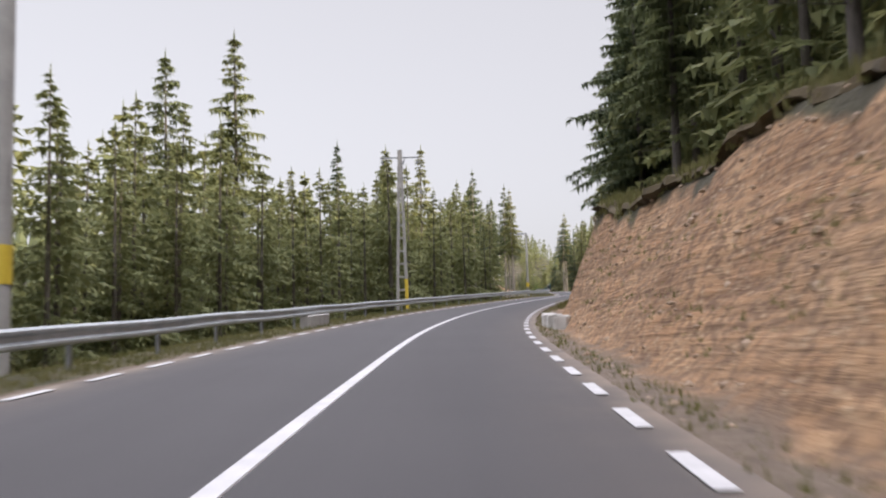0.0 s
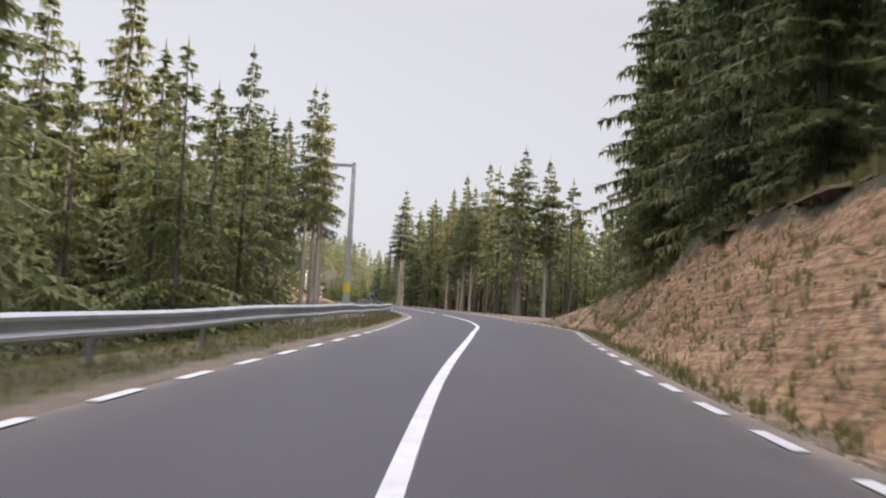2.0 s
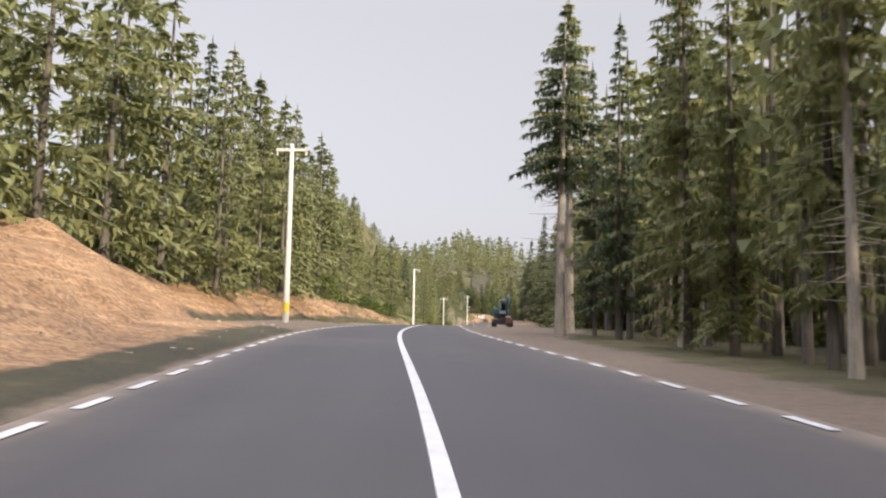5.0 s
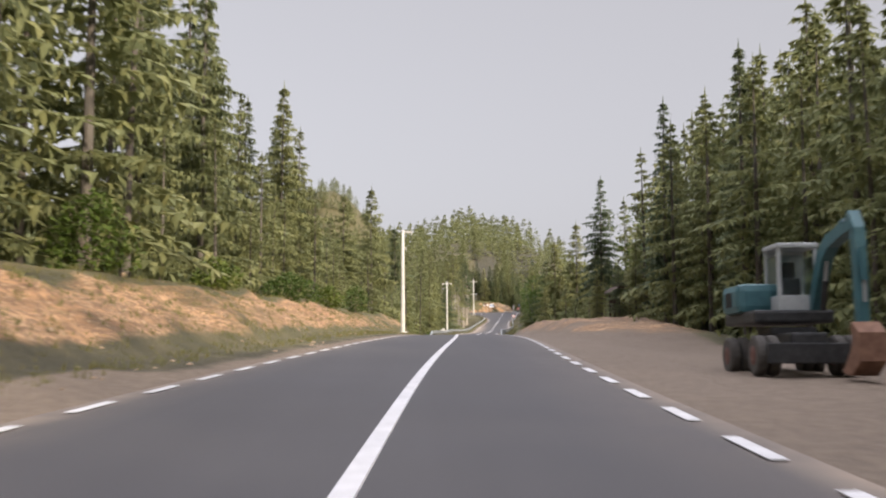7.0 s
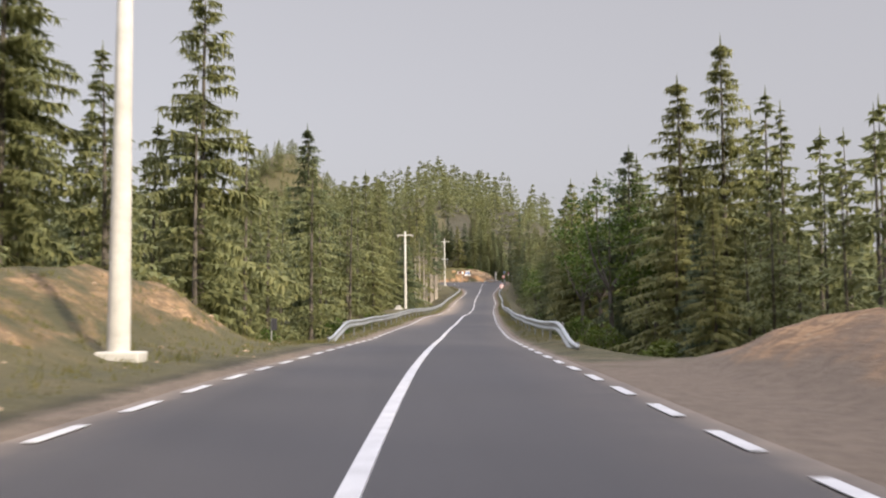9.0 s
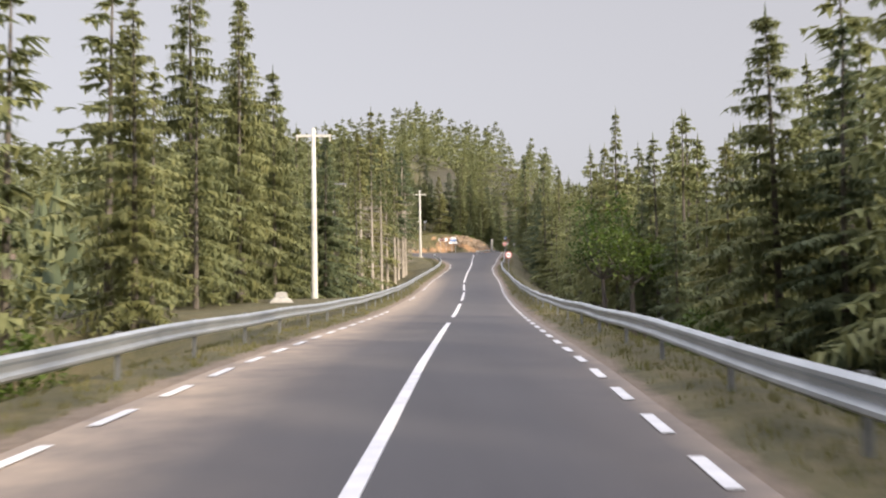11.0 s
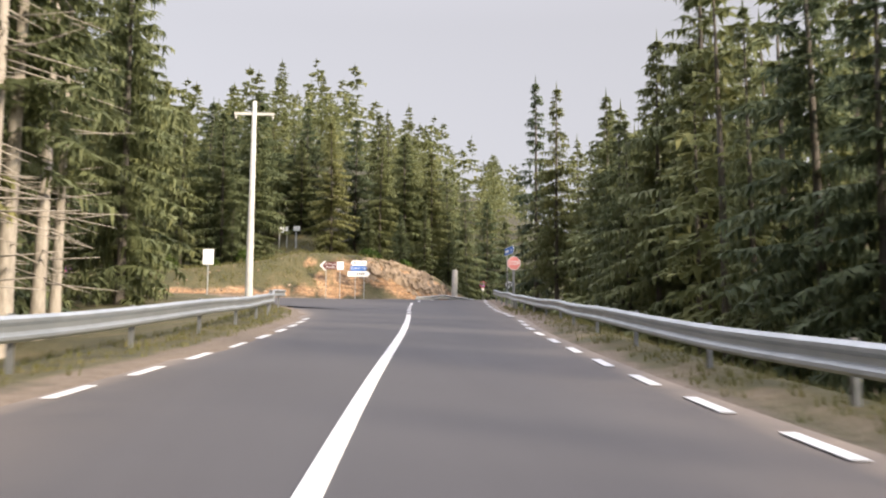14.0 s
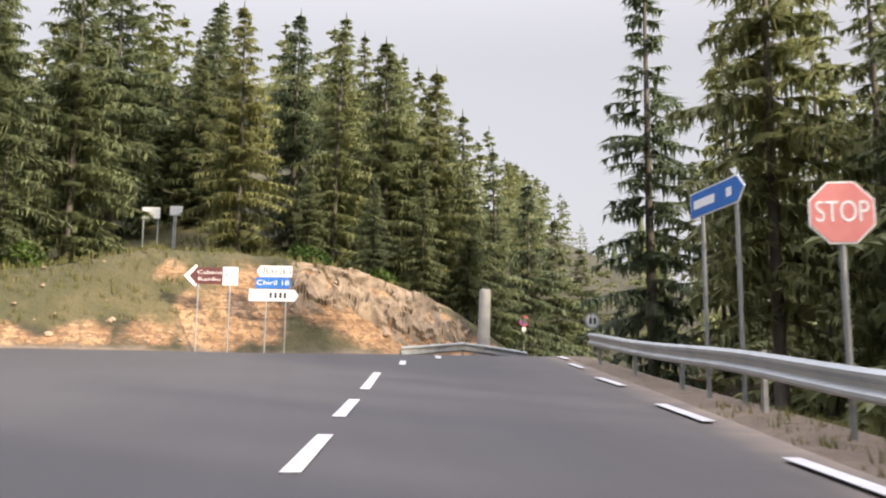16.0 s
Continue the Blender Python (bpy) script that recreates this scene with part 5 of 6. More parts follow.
vehicle_sign()
stop_sign()
blue_sign()
brown_sign()
white_blue_sign()
notice_boards()
white_back_sign(36.65, 512.7, 31.1, 0.62, 0.9, "blank white panel on a grey post beside the main road")
np_sign, np_disc, np_z = round_post_sign(58.6, 542.5, 32.85, 0.29, SIGN_VIOLET, SIGN_RED, "round faded violet no-parking sign on a thin post")
bm = bmesh.new()
box(bm, Matrix.Translation((0, -0.01, np_z - 0.45)), 0.22, 0.02, 0.22, 0.004)
part("white_plate", bm, SIGN_WHITE, np_sign, "small white plate")
round_post_sign(27.0, 521.5, 31.2, 0.28, SIGN_VIOLET, SIGN_RED, "round faded violet no-parking sign beside the fence")
lim, lim_d, lim_z = round_post_sign(57.6, 527.0, 31.3, 0.3, SIGN_WHITE, SIGN_GREY, "round white speed sign on a dark post behind the rail")
for px in (-0.08, 0.08):
    panel(lim, rect(0.09, 0.24), lim_z, SIGN_BLACK, "bar", "dark illegible numerals", -0.018, 0.004, px, parent=lim_d)


def stub_post():
    t = new("concrete_post")
    x, y = 53.1, 525.1
    t.matrix_basis = Matrix.Translation((x, y, ground_at(x, y))) @ Matrix.Rotation(radians(1.5), 4, "Y")
    h = 32.1 - ground_at(x, y)
    bm = bmesh.new()
    lathe(bm, [(0.24, -0.4), (0.23, 0.0), (0.2, h - 0.06), (0.17, h)], 16)
    part("shaft", bm, CONCRETE, t)
    bm = bmesh.new()
    for a in (0.3, 2.0, 3.9, 5.2):
        box(bm, Matrix.Translation((0.3 * math.cos(a), 0.3 * math.sin(a), 0.02)) @ Matrix.Rotation(a, 4, "Z"), 0.22, 0.18, 0.18, 0.03)
    part("footing", bm, CONCRETE, t, "broken concrete footing")
    tagged(t, "weathered cut-off concrete post beside the junction", "concrete post")


stub_post()


def crossing_rail():
    """The low rail along the far side of the main road, seen over the crest."""
    t = new("guard_rail")
    pts = [Vector((50.0, 522.9, 29.62)), Vector((51.0, 523.5, 29.74)), Vector((52.2, 524.1, 29.9)), Vector((53.3, 524.2, 29.78)), Vector((54.4, 524.1, 29.62))]
    verts, faces, m = [], [], 2 * len(W_BEAM)
    for i, p in enumerate(pts):
        d = (pts[min(i + 1, 4)] - pts[max(i - 1, 0)]).normalized()
        n = Vector((d.y, -d.x, 0)).normalized()
        for back in (0.0, 0.014):
            for o, h in W_BEAM if not back else W_BEAM[::-1]:
                verts.append(p + n * (o - back) + Vector((0, 0, h + 0.12)))
    for i in range(4):
        for j in range(m):
            faces.append((i * m + j, i * m + (j + 1) % m, (i + 1) * m + (j + 1) % m, (i + 1) * m + j))
    faces += [tuple(range(m)), tuple(range(4 * m, 5 * m))]
    data_part("beam", mesh_of("beam", verts, faces, POST_STEEL), t)
    for p in (pts[0], pts[2], pts[4]):
        bm = bmesh.new()
        box(bm, Matrix.Translation(p + Vector((0.02, 0.08, -0.25))), 0.06, 0.09, 0.9, 0.005)
        part("post", bm, POST_STEEL, t)
    tagged(t, "low bent steel guard rail across the main road", "guard rail", "roadside guard rails")


crossing_rail()


def roadside_fence():
    t = new("fence")
    xs = np.arange(14.0, 35.0, 2.1)
    tops = []
    for x in xs:
        y = 517.6 + 0.05 * (x - 20)
        g = ground_at(x, y)
        bm = bmesh.new()
        box(bm, Matrix.Translation((x, y, g + 0.35)), 0.1, 0.1, 1.1, 0.015)
        part("fence_post", bm, WHITEWASH, t, "whitewashed fence post")
        tops.append(Vector((x, y, g + 0.72)))
    for dz in (0.0, -0.3):
        bm = bmesh.new()
        for a, b in zip(tops, tops[1:]):
            rod(bm, a + Vector((0, -0.05, dz)), b + Vector((0, -0.05, dz)), 0.03, 0.03, 8)
        part("rail", bm, POST_STEEL, t)
    tagged(t, "low fence of white posts and dark rails beside the main road", "fence")


roadside_fence()


# ---- culvert heads and blocks ----
def rough_block(name, m, sx, sy, sz, label, category, material, seed=1, group=""):
    rng = random.Random(seed)
    bm = bmesh.new()
    box(bm, Matrix.Identity(4), sx, sy, sz, min(sx, sy, sz) * 0.12)
    for v in bm.verts:
        v.co += Vector((rng.uniform(-1, 1), rng.uniform(-1, 1), rng.uniform(-1, 1))) * 0.03
    t = new(name)
    t.matrix_basis = m
    part("block", bm, material, t)
    return tagged(t, label, category, group)


for y, u, sx, sy, sz, turn, k in ((28.9, 3.45, 0.4, 0.9, 0.42, 4, 1), (27.8, 3.55, 0.42, 1.0, 0.42, -2, 2), (26.7, 3.7, 0.38, 0.8, 0.4, -10, 3)):
    p = lane_point(y, u)
    rough_block("concrete_block", lane_pose(y, u, 0.12) @ Matrix.Rotation(radians(turn), 4, "Z"), sx, sy, sz, "whitewashed rough concrete block beside the ditch", "concrete block", WHITEWASH, k, "blocks at the culvert")
rough_block("culvert_wall", lane_pose(32.7, -4.35, 0.12), 0.28, 3.4, 0.6, "pale concrete culvert head wall under the rail", "culvert wall", CONCRETE, 7)
for y, u, lean in ((24.6, 4.3, 14), (23.4, 4.6, 18)):
    q = lane_pose(y, u, 0.25)
    m = new("marker_post")
    m.matrix_basis = Matrix.Translation(q.translation) @ Matrix.Rotation(radians(lean), 4, "Y")
    bm = bmesh.new()
    box(bm, Matrix.Translation((0, 0, 0.3)), 0.1, 0.08, 1.1, 0.015)
    part("stake", bm, PALE_BARK, m)
    tagged(m, "leaning weathered wooden stake beside the ditch", "stake", "stakes at the culvert")
q = lane_pose(114.5, 5.3, 0.0)
km = new("milestone")
km.matrix_basis = Matrix.Translation((q.translation.x, q.translation.y, ground_at(q.translation.x, q.translation.y)))
bm = bmesh.new()
box(bm, Matrix.Translation((0, 0, 0.1)), 0.17, 0.14, 0.5, 0.05)
part("stone", bm, WHITEWASH, km)
tagged(km, "small whitewashed kilometre stone at the foot of the bank", "milestone")


def broken_plinth(x, y, turn):
    """A squat concrete plinth with battered sides and a notch in its top."""
    t = new("concrete_plinth")
    t.matrix_basis = Matrix.Translation((x, y, ground_at(x, y))) @ Matrix.Rotation(radians(turn), 4, "Z") @ Matrix.Scale(0.8, 4)
    for name, rings in (("base", ((0.72, 0.5, -0.2), (0.68, 0.46, 0.04), (0.4, 0.34, 0.3))), ("upper_block", ((0.38, 0.3, 0.28), (0.3, 0.26, 0.58), (0.26, 0.22, 0.62)))):
        bm = bmesh.new()
        prev = None
        for a, b, z in rings:
            ring = [bm.verts.new((sx * a + noise.random() * 0.05, sy * b + noise.random() * 0.04, z)) for sx, sy in ((-1, -1), (1, -1), (1, 1), (-1, 1))]
            if prev:
                for i in range(4):
                    bm.faces.new((prev[i], prev[(i + 1) % 4], ring[(i + 1) % 4], ring[i]))
            else:
                bm.faces.new(ring[::-1])
            prev = ring
        bm.faces.new(prev)
        bmesh.ops.bevel(bm, geom=list(bm.edges), offset=0.025, segments=2, affect="EDGES")
        part(name, bm, CONCRETE, t)
    # no hollow is cut: a solid dark bar gives the shade of one
    bm = bmesh.new()
    box(bm, Matrix.Translation((0.06, -0.3, 0.3)), 0.26, 0.1, 0.08, 0.01)
    part("recess_shade", bm, POST_STEEL, t, "dark bar for the shade of a recess")
    tagged(t, "pale squat concrete plinth in the grass behind the rail", "concrete plinth")


broken_plinth(26.7, 398.4, 12)


# ---- excavator ----
TEAL = grainy("worn_teal_paint", (0.025, 0.085, 0.1), (0.05, 0.14, 0.16), 2.5, 0.5, 0, 0.2)
PALE_CAB = grainy("dirty_cab_paint", (0.24, 0.26, 0.26), (0.4, 0.42, 0.42), 3, 0.5, 0, 0.15)
DARK_STEEL = grainy("dark_oily_steel", (0.02, 0.022, 0.024), (0.06, 0.06, 0.062), 5, 0.55, 0.5, 0.3)
RUBBER = grainy("dusty_rubber", (0.03, 0.028, 0.026), (0.075, 0.068, 0.06), 6, 0.9, 0, 0.5)
RUST = grainy("rusty_bucket_steel", (0.12, 0.06, 0.04), (0.26, 0.15, 0.1), 5, 0.8, 0.2, 0.5)
RIM = grainy("dull_red_rim", (0.07, 0.03, 0.024), (0.14, 0.06, 0.045), 5, 0.8, 0, 0.2)
GLASS = bpy.data.materials.new("cab_glass")
GLASS.use_nodes = True
gb = GLASS.node_tree.nodes["Principled BSDF"]
gb.inputs["Base Color"].default_value, gb.inputs["Roughness"].default_value = (0.75, 0.82, 0.82, 1), 0.06
gb.inputs["Transmission Weight"].default_value, gb.inputs["IOR"].default_value = 1.0, 1.2


def beam_between(bm, pts, w):
    """A welded box beam along points of (x, z, depth of section), w wide across y."""
    rings = []
    for i, (x, z, d) in enumerate(pts):
        a, b = pts[max(i - 1, 0)], pts[min(i + 1, len(pts) - 1)]
        t = Vector((b[0] - a[0], b[1] - a[1])).normalized()
        n = Vector((-t.y, t.x)) * d / 2
        rings.append([bm.verts.new((x + s * n.x, y, z + s * n.y)) for s, y in ((1, -w / 2), (1, w / 2), (-1, w / 2), (-1, -w / 2))])
    for p, q in zip(rings, rings[1:]):
        for j in range(4):
            bm.faces.new((p[j], p[(j + 1) % 4], q[(j + 1) % 4], q[j]))
    bm.faces.new(rings[0][::-1])
    bm.faces.new(rings[-1])
    bmesh.ops.recalc_face_normals(bm, faces=bm.faces)


def excavator(x, y, turn):
    """A wheeled excavator; its digging arm points along +x."""
    t = new("excavator")
    t.matrix_basis = Matrix.Translation((x, y, ground_at(x, y) - 0.03)) @ Matrix.Rotation(radians(turn), 4, "Z") @ Matrix.Scale(0.62, 4)
    bm = bmesh.new()
    box(bm, Matrix.Translation((0, 0, 0.85)), 3.5, 0.9, 0.42, 0.06)
    box(bm, Matrix.Translation((0, 0, 1.13)), 1.2, 1.2, 0.2, 0.05)
    for ax in (-1.15, 1.25):
        rod(bm, (ax, -0.95, 0.5), (ax, 0.95, 0.5), 0.12, 0.12, 12)
        box(bm, Matrix.Translation((ax, 0, 0.6)), 0.35, 1.1, 0.35, 0.05)
    part("chassis", bm, DARK_STEEL, t)
    for ax in (-1.15, 1.25):
        for s in (-1, 1):
            for k in (0, 1):
                m = Matrix.Translation((ax, s * (0.82 + 0.32 * k), 0.5)) @ Matrix.Rotation(radians(90), 4, "X")
                bm = bmesh.new()
                lathe(bm, [(0.3, -0.13), (0.44, -0.135), (0.5, -0.1), (0.51, 0), (0.5, 0.1), (0.44, 0.135), (0.3, 0.13)], 26, m)
                w = part("wheel", bm, RUBBER, t)
                bm = bmesh.new()
                lathe(bm, [(0.1, -0.15), (0.13, -0.16), (0.29, -0.12), (0.29, 0.12), (0.13, 0.16), (0.1, 0.15)], 20, m)
                part("rim", bm, RIM, w, "dull red wheel rim")
    bm = bmesh.new()
    box(bm, Matrix.Translation((1.85, 0, 0.55)), 0.12, 2.2, 0.5, 0.03)
    part("dozer_blade", bm, DARK_STEEL, t)
    bm = bmesh.new()
    box(bm, Matrix.Translation((-0.75, 0, 1.5)), 2.9, 2.05, 0.34, 0.08)
    part("turntable_deck", bm, DARK_STEEL, t, "dark grimy deck")
    bm = bmesh.new()
    box(bm, Matrix.Translation((-1.1, -0.42, 2.02)), 1.7, 1.5, 0.8, 0.2)
    hood = part("engine_cover", bm, TEAL, t)
    for i in range(6):
        bm = bmesh.new()
        box(bm, Matrix.Translation((-1.4 + 0.1 * i, -1.17, 2.02)), 0.05, 0.03, 0.4, 0.005)
        part("vent_slat", bm, DARK_STEEL, hood)
    bm = bmesh.new()
    rod(bm, (-1.2, 0.5, 2.4), (-1.2, 0.5, 2.95), 0.06, 0.05, 12)
    part("exhaust", bm, DARK_STEEL, t)
    # the cab: posts, roof, sill and panes
    cx, cy, cw, cd, z0, z1 = 0.0, 0.18, 1.0, 0.95, 1.65, 3.3
    cab = new("cab")
    cab.parent = t
    bm = bmesh.new()
    for sx in (-1, 1):
        for sy in (-1, 1):
            box(bm, Matrix.Translation((cx + sx * cw / 2, cy + sy * cd / 2, (z0 + z1) / 2)), 0.1, 0.1, z1 - z0, 0.02)
    box(bm, Matrix.Translation((cx, cy, z0 + 0.2)), cw, cd, 0.42, 0.03)
    box(bm, Matrix.Translation((cx - cw / 2 + 0.02, cy, (z0 + z1) / 2)), 0.06, cd, z1 - z0, 0.01)
    part("cab_frame", bm, PALE_CAB, cab)
    bm = bmesh.new()
    box(bm, Matrix.Translation((cx, cy, z1 + 0.05)), cw + 0.2, cd + 0.16, 0.14, 0.05)
    part("cab_roof", bm, PALE_CAB, cab)
    for dx, dy, sx, sy in ((cw / 2, 0, 0.015, cd - 0.12), (0, cd / 2, cw - 0.12, 0.015), (0, -cd / 2, cw - 0.12, 0.015)):
        bm = bmesh.new()
        box(bm, Matrix.Translation((cx + dx, cy + dy, z0 + 0.95)), sx, sy, 1.0)
        part("pane", bm, GLASS, cab).visible_shadow = False
    bm = bmesh.new()
    box(bm, Matrix.Translation((cx - 0.2, cy, z0 + 0.65)), 0.45, 0.5, 0.5, 0.06)
    box(bm, Matrix.Translation((cx - 0.4, cy, z0 + 1.05)), 0.12, 0.48, 0.6, 0.05)
    part("seat", bm, DARK_STEEL, cab, "dark operator's seat")
    # boom, dipper, rams and bucket
    by = 0.62
    bm = bmesh.new()
    beam_between(bm, [(0.5, 1.7, 0.3), (0.85, 2.35, 0.32), (1.3, 3.0, 0.36), (1.8, 3.3, 0.34), (2.6, 3.45, 0.28), (3.35, 3.52, 0.22)], 0.3)
    bmesh.ops.translate(bm, verts=bm.verts, vec=(0, by, 0))
    part("boom", bm, TEAL, t)
    bm = bmesh.new()
    beam_between(bm, [(3.1, 3.8, 0.25), (3.35, 3.4, 0.3), (3.42, 2.5, 0.28), (3.4, 1.15, 0.2)], 0.26)
    bmesh.ops.translate(bm, verts=bm.verts, vec=(0, by, 0))
    part("dipper_arm", bm, TEAL, t)
    for a, b in (((1.0, by, 1.65), (1.4, by, 2.85)), ((2.0, by, 3.5), (3.05, by, 3.82)), ((3.65, by, 2.95), (3.62, by, 1.7))):
        a, b = Vector(a), Vector(b)
        bm = bmesh.new()
        rod(bm, a, a.lerp(b, 0.6), 0.075, 0.075, 14)
        ram = part("ram_cylinder", bm, TEAL if a.z > 2 else DARK_STEEL, t)
        bm = bmesh.new()
        rod(bm, a.lerp(b, 0.58), b, 0.04, 0.04, 12)
        part("ram_rod", bm, STEEL, ram, "bright steel ram rod")
    bm = bmesh.new()
    beam_between(bm, [(3.5, 1.2, 0.15), (3.75, 0.95, 0.4), (3.7, 0.5, 0.55), (3.3, 0.2, 0.4), (2.95, 0.12, 0.08)], 0.62)
    bmesh.ops.translate(bm, verts=bm.verts, vec=(0, by, 0))
    bucket = part("bucket", bm, RUST, t, "rusty earth-stained digging bucket")
    for i in range(5):
        bm = bmesh.new()
        box(bm, Matrix.Translation((2.88, by - 0.24 + 0.12 * i, 0.12)) @ Matrix.Rotation(radians(12), 4, "Y"), 0.22, 0.07, 0.06, 0.01)
        part("tooth", bm, DARK_STEEL, bucket)
    return tagged(t, "old teal wheeled excavator parked on gravel with bucket down", "excavator")


excavator(27.1, 232.1, -93)


# ---- small shelter among the trees ----
def shelter(x, y, turn):
    t = new("wooden_shelter")
    t.matrix_basis = Matrix.Translation((x, y, ground_at(x, y))) @ Matrix.Rotation(radians(turn), 4, "Z") @ Matrix.Scale(0.68, 4)
    for px in (-0.8, 0.8):
        for py in (-0.5, 0.5):
            bm = bmesh.new()
            box(bm, Matrix.Translation((px, py, 1.2)), 0.14, 0.14, 2.6, 0.015)
            part("corner_post", bm, WOOD, t)
    for s in (-1, 1):
        for i in range(7):
            bm = bmesh.new()
            box(bm, Matrix.Translation((s * 0.62, -0.75 + 0.25 * i, 2.85)) @ Matrix.Rotation(radians(34 * s), 4, "Y"), 1.6, 0.235, 0.04, 0.005)
            part("roof_board", bm, WOOD, t)
    bm = bmesh.new()
    box(bm, Matrix.Translation((0, 0.5, 1.2)), 1.6, 0.04, 1.3, 0.005)
    part("back_board", bm, WOOD, t)
    bm = bmesh.new()
    box(bm, Matrix.Translation((0, -0.53, 1.6)), 0.6, 0.03, 0.34, 0.01)
    part("notice_panel", bm, SIGN_WHITE, t, "white notice panel")
    tagged(t, "small dark wooden roofed shelter with a white notice", "shelter")


p = lane_point(279.6, 10.6)
shelter(p.x, p.y, 14)


# ---- loose stones and grass ----
def scatter_stones():
    rng = random.Random(9)
    base = bmesh.new()
    bmesh.ops.create_icosphere(base, subdivisions=1, radius=1)
    co = np.array([v.co[:] for v in base.verts])
    fs = [tuple(v.index for v in f.verts) for f in base.faces]
    base.free()
    verts, faces, n = [], [], 0

    spots = []

    def stone(x, y, s, sink=0.25):
        spots.append((x, y, s, sink))

    def lay(x, y, s, sink, z):
        nonlocal n
        k = np.array([rng.uniform(0.7, 1.3), rng.uniform(0.7, 1.3), rng.uniform(0.45, 0.9)]) * s
        jit = 1 + np.array([[rng.uniform(-0.22, 0.22)] for _ in co])
        a = rng.uniform(0, 6.28)
        q = co * jit * k
        q = np.stack([q[:, 0] * math.cos(a) - q[:, 1] * math.sin(a), q[:, 0] * math.sin(a) + q[:, 1] * math.cos(a), q[:, 2]], -1)
        verts.append(q + np.array([x, y, z + s * (0.4 - sink)]))
        faces.extend([tuple(i + n for i in f) for f in fs])
        n += len(co)

    for _ in range(3200):
        y = rng.uniform(2, 130)
        r = rng.uniform(0.4, 4.2)
        p = lane_point(y, float(road_r(y)) + r)
        if rng.random() < 0.35 + 0.65 * (0.5 + 0.5 * math.sin(y * 0.5 + 2 * r)):
            stone(p.x, p.y, rng.choice((0.02, 0.03, 0.04, 0.05, 0.06, 0.08)) * rng.uniform(0.7, 1.3), 0.6)
    for _ in range(500):
        y = rng.uniform(175, 320)
        p = lane_point(y, -float(road_l(y)) - rng.uniform(0.8, 8))
        stone(p.x, p.y, rng.choice((0.03, 0.04, 0.05, 0.08)), 0.5)
    for _ in range(90):
        x = rng.uniform(30, 54)
        y = float(far_edge(x)) + rng.uniform(0.7, 3.6)
        stone(x, y, rng.choice((0.04, 0.06, 0.08, 0.1)) * rng.uniform(0.7, 1.3), 0.5)
    for _ in range(60):
        x = rng.uniform(44.5, 52.8)
        b = rng.uniform(1.0, 3.2)
        if not (x < 49.5 and b < 1.9):
            stone(x, float(far_edge(x)) + b, rng.uniform(0.04, 0.1), 0.9)
    grid = np.array(spots)
    for (x, y, s, sink), z in zip(spots, land(grid[:, 0], grid[:, 1])[0].tolist()):
        lay(x, y, s, sink, z)
    tagged(new("loose_stones", mesh_of("loose_stones", np.concatenate(verts).tolist(), faces, ROCK)), "loose broken brown stones on the earth banks", "stones", kind="stuff")


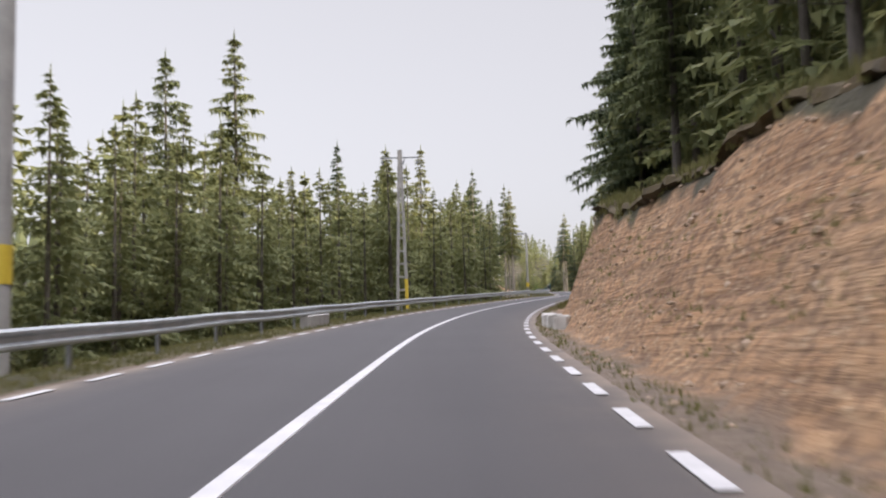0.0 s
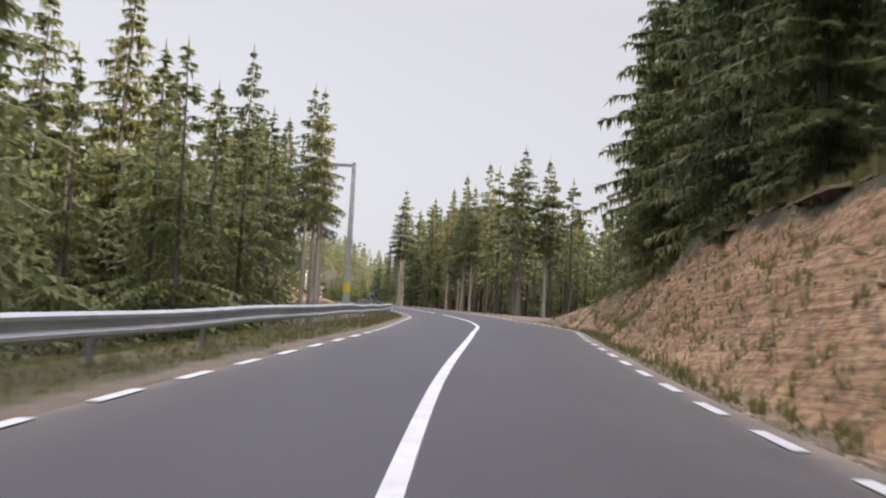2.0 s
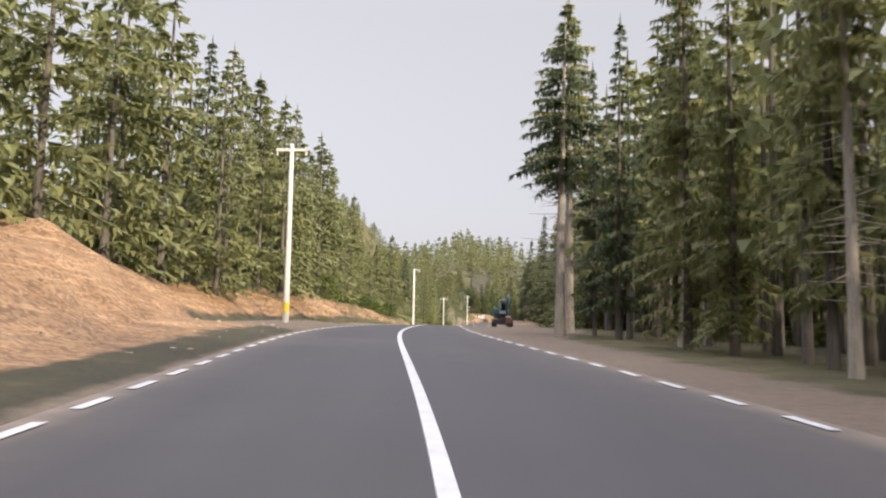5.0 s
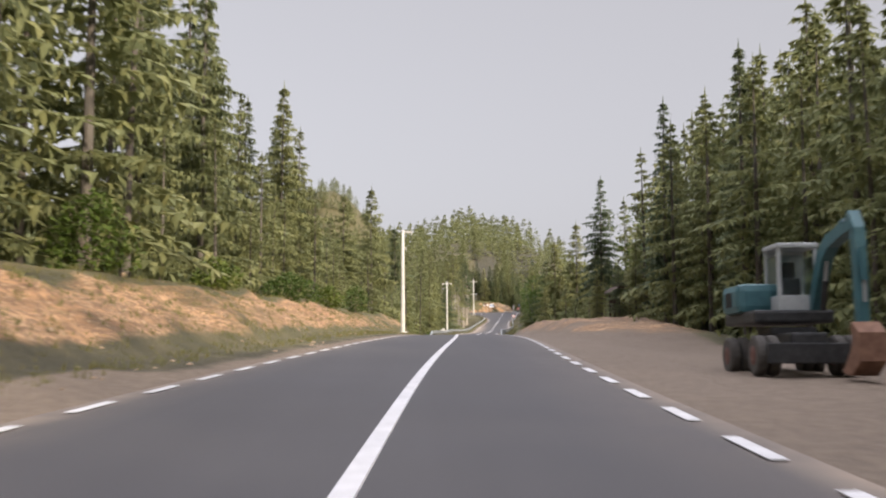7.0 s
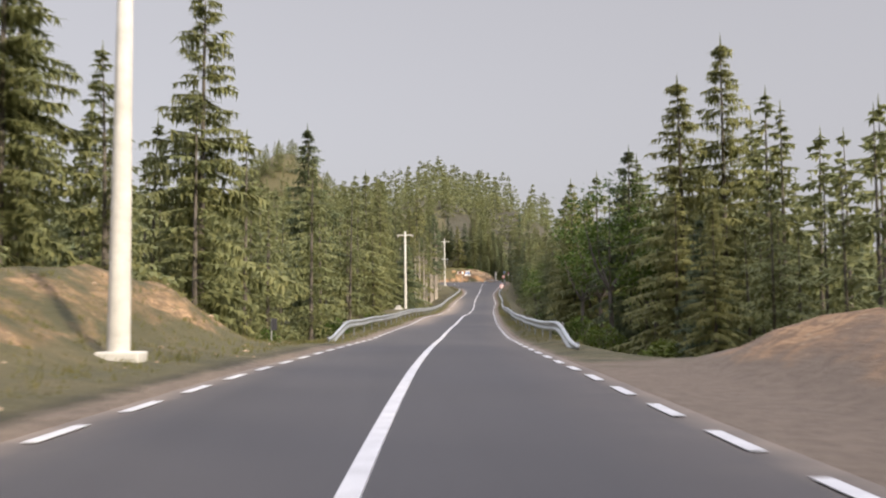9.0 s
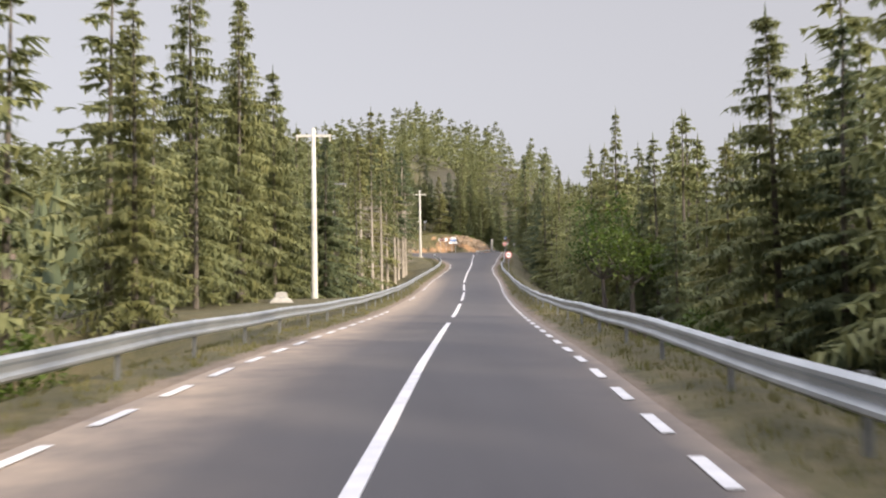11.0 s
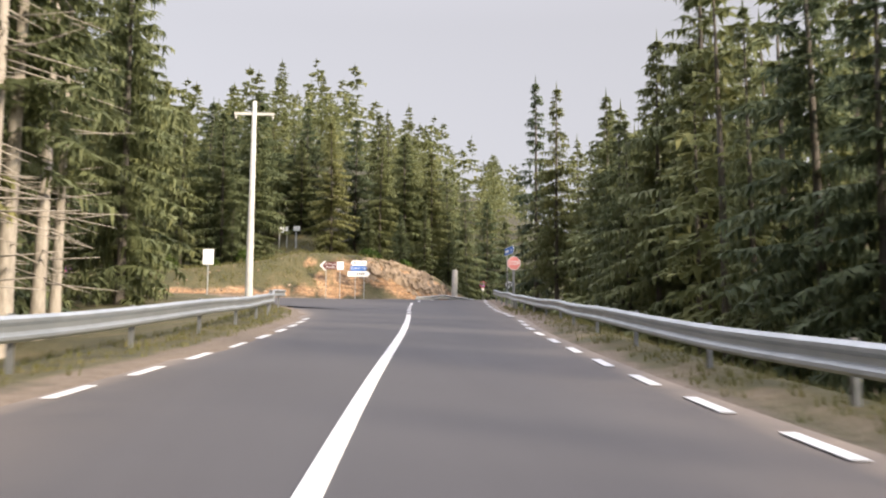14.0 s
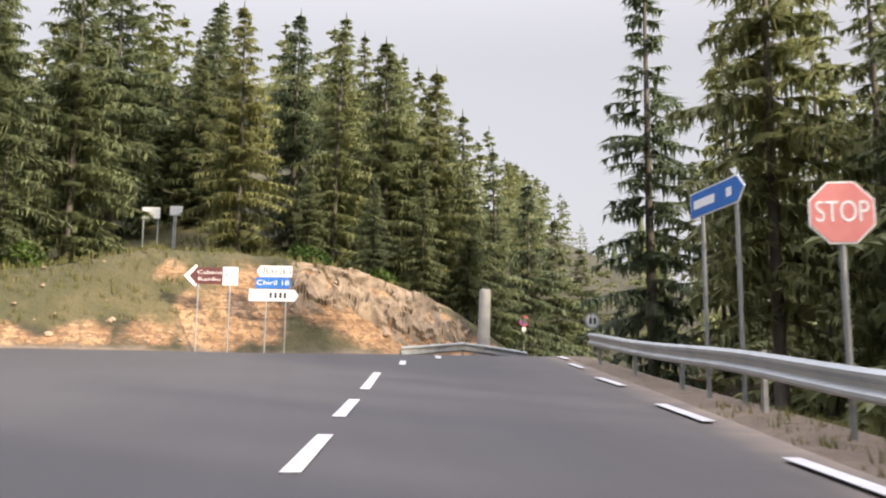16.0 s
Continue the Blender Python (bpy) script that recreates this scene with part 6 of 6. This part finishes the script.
def scatter_grass():
    rng = random.Random(12)
    verts, faces = [], []

    spots = []

    def tuft(x, y, h, n=5):
        spots.append((x, y, h, n))

    def sow(x, y, h, n, z):
        for _ in range(n):
            a, b = rng.uniform(0, 6.28), rng.uniform(0, 0.12)
            p = Vector((x + b * math.cos(a * 3), y + b * math.sin(a * 3), z - 0.02))
            s = Vector((math.cos(a), math.sin(a), 0)) * (0.006 + h * 0.05)
            k = len(verts)
            verts.extend((p - s, p + s, p + Vector((rng.uniform(-0.35, 0.35) * h, rng.uniform(-0.35, 0.35) * h, h * rng.uniform(0.7, 1.2)))))
            faces.append((k, k + 1, k + 2))

    for _ in range(9000):
        y = rng.uniform(-2, 158)
        l = rng.uniform(0.45, 2.6)
        p = lane_point(y, -float(road_l(y)) - l)
        tuft(p.x, p.y, rng.uniform(0.05, 0.15))
    for _ in range(3200):
        y = rng.uniform(0, 132)
        p = lane_point(y, float(road_r(y)) + (rng.uniform(0.3, 0.8) if rng.random() < 0.4 else rng.uniform(1.4, 2.7)))
        tuft(p.x, p.y, rng.uniform(0.04, 0.14))
    for _ in range(1800):
        y = rng.uniform(0, 128)
        c = float(np.interp(y, CUT_Y, CUT_H))
        p = lane_point(y, float(road_r(y)) + 1.2 + c / 1.35 + rng.uniform(-0.35, 1.2))
        tuft(p.x, p.y, rng.uniform(0.08, 0.25), 6)
    for _ in range(1500):
        y = rng.uniform(76, 117)
        p = lane_point(y, float(road_r(y)) + 0.6 + 3.6 * rng.random() ** 1.3)
        tuft(p.x, p.y, rng.uniform(0.1, 0.3), 5)
    for _ in range(2200):
        y = rng.uniform(-4, 100)
        t = [float(v) for v in cut_profile(y)]
        p = lane_point(y, float(road_r(y)) + t[1] + t[2] + rng.uniform(-0.1, 0.8))
        tuft(p.x, p.y, rng.uniform(0.2, 0.45), 7)
    for _ in range(1100):
        y = rng.uniform(50, 74)
        p = lane_point(y, float(road_r(y)) + rng.uniform(0.7, 2.6))
        tuft(p.x, p.y, rng.uniform(0.12, 0.4), 6)
    for _ in range(6500):
        y = rng.uniform(215, 330)
        p = lane_point(y, -float(road_l(y)) - rng.uniform(1.2, 6.5))
        tuft(p.x, p.y, rng.uniform(0.05, 0.17))
    for _ in range(7600):
        y = rng.uniform(318, 505)
        s = rng.choice((-1, 1))
        w = float(road_r(y)) if s > 0 else float(road_l(y))
        p = lane_point(y, s * (w + rng.uniform(0.6, 2.4)))
        tuft(p.x, p.y, rng.uniform(0.05, 0.16))
    for _ in range(6500):
        x = rng.uniform(12, 54)
        y = float(far_edge(x)) + rng.uniform(1.5 if x < 43.5 else 2.8, 13)
        tuft(x, y, rng.uniform(0.1, 0.32), 6)
    grid = np.array(spots)
    for (x, y, h, n), z in zip(spots, land(grid[:, 0], grid[:, 1])[0].tolist()):
        sow(x, y, h, n, z)
    tagged(new("verge_grass", mesh_of("verge_grass", verts, faces, BLADES)), "dry and green grass on the verges", "grass", kind="stuff")


scatter_stones()
scatter_grass()


# ---- broad-leaved bushes ----
def bush(x, y, w, h, seed, name="bush", label="low leafy bush on the bank"):
    rng = random.Random(seed)
    t = new(name)
    t.matrix_basis = Matrix.Translation((x, y, ground_at(x, y)))
    bm = bmesh.new()
    for _ in range(6):
        a = rng.uniform(0, 6.28)
        rod(bm, (0, 0, -0.1), (math.cos(a) * w * 0.3, math.sin(a) * w * 0.3, h * rng.uniform(0.5, 0.8)), 0.025, 0.008, 5)
    part("stems", bm, TWIG, t)
    verts, faces = [], []
    for _ in range(int(500 * w)):
        a, r, f = rng.uniform(0, 6.28), math.sqrt(rng.random()), rng.random()
        edge = 1 - 0.55 * (f - 0.4) ** 2 * 2 + 0.25 * math.sin(3 * a + seed) * r
        p = Vector((math.cos(a) * r * w / 2 * edge, math.sin(a) * r * w / 2 * edge, h * f * (1 - 0.35 * r * r)))
        s = rng.uniform(0.07, 0.15)
        d = Vector((rng.uniform(-1, 1), rng.uniform(-1, 1), rng.uniform(-0.6, 0.6))).normalized() * s
        e = Vector((rng.uniform(-1, 1), rng.uniform(-1, 1), rng.uniform(-0.3, 0.3))).normalized() * s
        k = len(verts)
        verts.extend((p - d, p + e * 0.5, p + d, p - e * 0.5))
        faces.append((k, k + 1, k + 2, k + 3))
    data_part("leaves", mesh_of("leaves", verts, faces, LEAVES), t)
    return tagged(t, label, "bush", "bushes on the banks")


bush_rng = random.Random(31)
for x, b in ((30, 3.5), (33, 4.2), (36, 4.6), (38.0, 4.9), (26, 4.0), (49.5, 4.4), (46.9, 5.0)):
    bush(x, float(far_edge(x)) + b, bush_rng.uniform(1.2, 2.2), bush_rng.uniform(0.6, 1.3), int(x))
for y, u in ((241, -9.0), (252, -8.8), (266, -8.6), (280, -8.4), (292, -8.0), (318, 7.4), (331, 7.2), (345, 7.6), (360, 7.4), (382, 7.8), (330, -8.0), (352, -8.2), (372, -8.4)):
    p = lane_point(y, u)
    bush(p.x, p.y, bush_rng.uniform(1.8, 3.0), bush_rng.uniform(1.2, 2.2), int(y), label="tall leafy bush at the forest edge")


# ---- broad-leaved trees at the forest edge ----
def broad_tree(y, u, h, w, seed):
    """A trunk that forks into limbs, with leaf clumps round their ends and gaps between."""
    rng = random.Random(seed)
    q = lane_point(y, u)
    t = new("broadleaf_tree")
    t.matrix_basis = Matrix.Translation((q.x, q.y, ground_at(q.x, q.y)))
    bm = bmesh.new()
    fork = Vector((rng.uniform(-0.2, 0.2), rng.uniform(-0.2, 0.2), h * 0.38))
    rod(bm, (0, 0, -0.3), fork, 0.15, 0.1, 9)
    ends = []
    for i in range(9):
        a, up = i * 2.4 + rng.uniform(-0.4, 0.4), rng.uniform(0.5, 0.95)
        k = fork.lerp(Vector((math.cos(a) * w * 0.28, math.sin(a) * w * 0.28, h * (0.35 + up) / 2)), 0.7)
        e = Vector((math.cos(a) * w * 0.42 * rng.uniform(0.5, 1), math.sin(a) * w * 0.42 * rng.uniform(0.5, 1), h * up))
        rod(bm, fork, k, 0.07, 0.045, 6)
        rod(bm, k, e, 0.045, 0.012, 5)
        ends += [k.lerp(e, 0.45), e]
    part("trunk", bm, BARK, t)
    verts, faces = [], []
    for e in ends:
        r = rng.uniform(0.09, 0.17) * w + 0.25
        for _ in range(110):
            d = Vector((rng.gauss(0, 1), rng.gauss(0, 1), rng.gauss(0, 0.75))) * r * 0.55
            s = rng.uniform(0.07, 0.16)
            f = Vector((rng.uniform(-1, 1), rng.uniform(-1, 1), rng.uniform(-0.7, 0.7))).normalized() * s
            g = Vector((rng.uniform(-1, 1), rng.uniform(-1, 1), rng.uniform(-0.4, 0.4))).normalized() * s * 0.6
            k = len(verts)
            verts.extend((e + d - f, e + d + g, e + d + f, e + d - g))
            faces.append((k, k + 1, k + 2, k + 3))
    data_part("crown", mesh_of("crown", verts, faces, LEAVES), t)
    return tagged(t, "slender broad-leaved tree with a gappy crown at the forest edge", "broadleaf tree", "broad-leaved trees")


for y, u, h, w, seed in ((290.5, 14.0, 10.5, 5.0, 1), (286.0, 15.0, 9.5, 4.5, 2), (335.0, 8.2, 9.5, 4.6, 3), (341.0, 8.4, 9.0, 4.4, 4), (347.5, 8.0, 8.0, 4.0, 5), (328.0, 9.0, 7.0, 3.6, 6), (398.0, 8.2, 7.0, 4.0, 7), (406.0, 8.0, 7.5, 4.2, 8)):
    broad_tree(y, u, h, w, seed)


def verge_marker():
    """The thin dark post beside the left verge."""
    t, g = sign_base(lane_point(327.0, -7.2).x, lane_point(327.0, -7.2).y, 4, "thin grey post with a small dark plate on the verge", "marker post", "")
    sign_post(t, 2.1, 0, 0.035, POST_STEEL)
    panel(t, rect(0.22, 0.5), 1.85, SIGN_BLACK, "plate", "small dark plate", 0, 0.02, 0.12)


verge_marker()
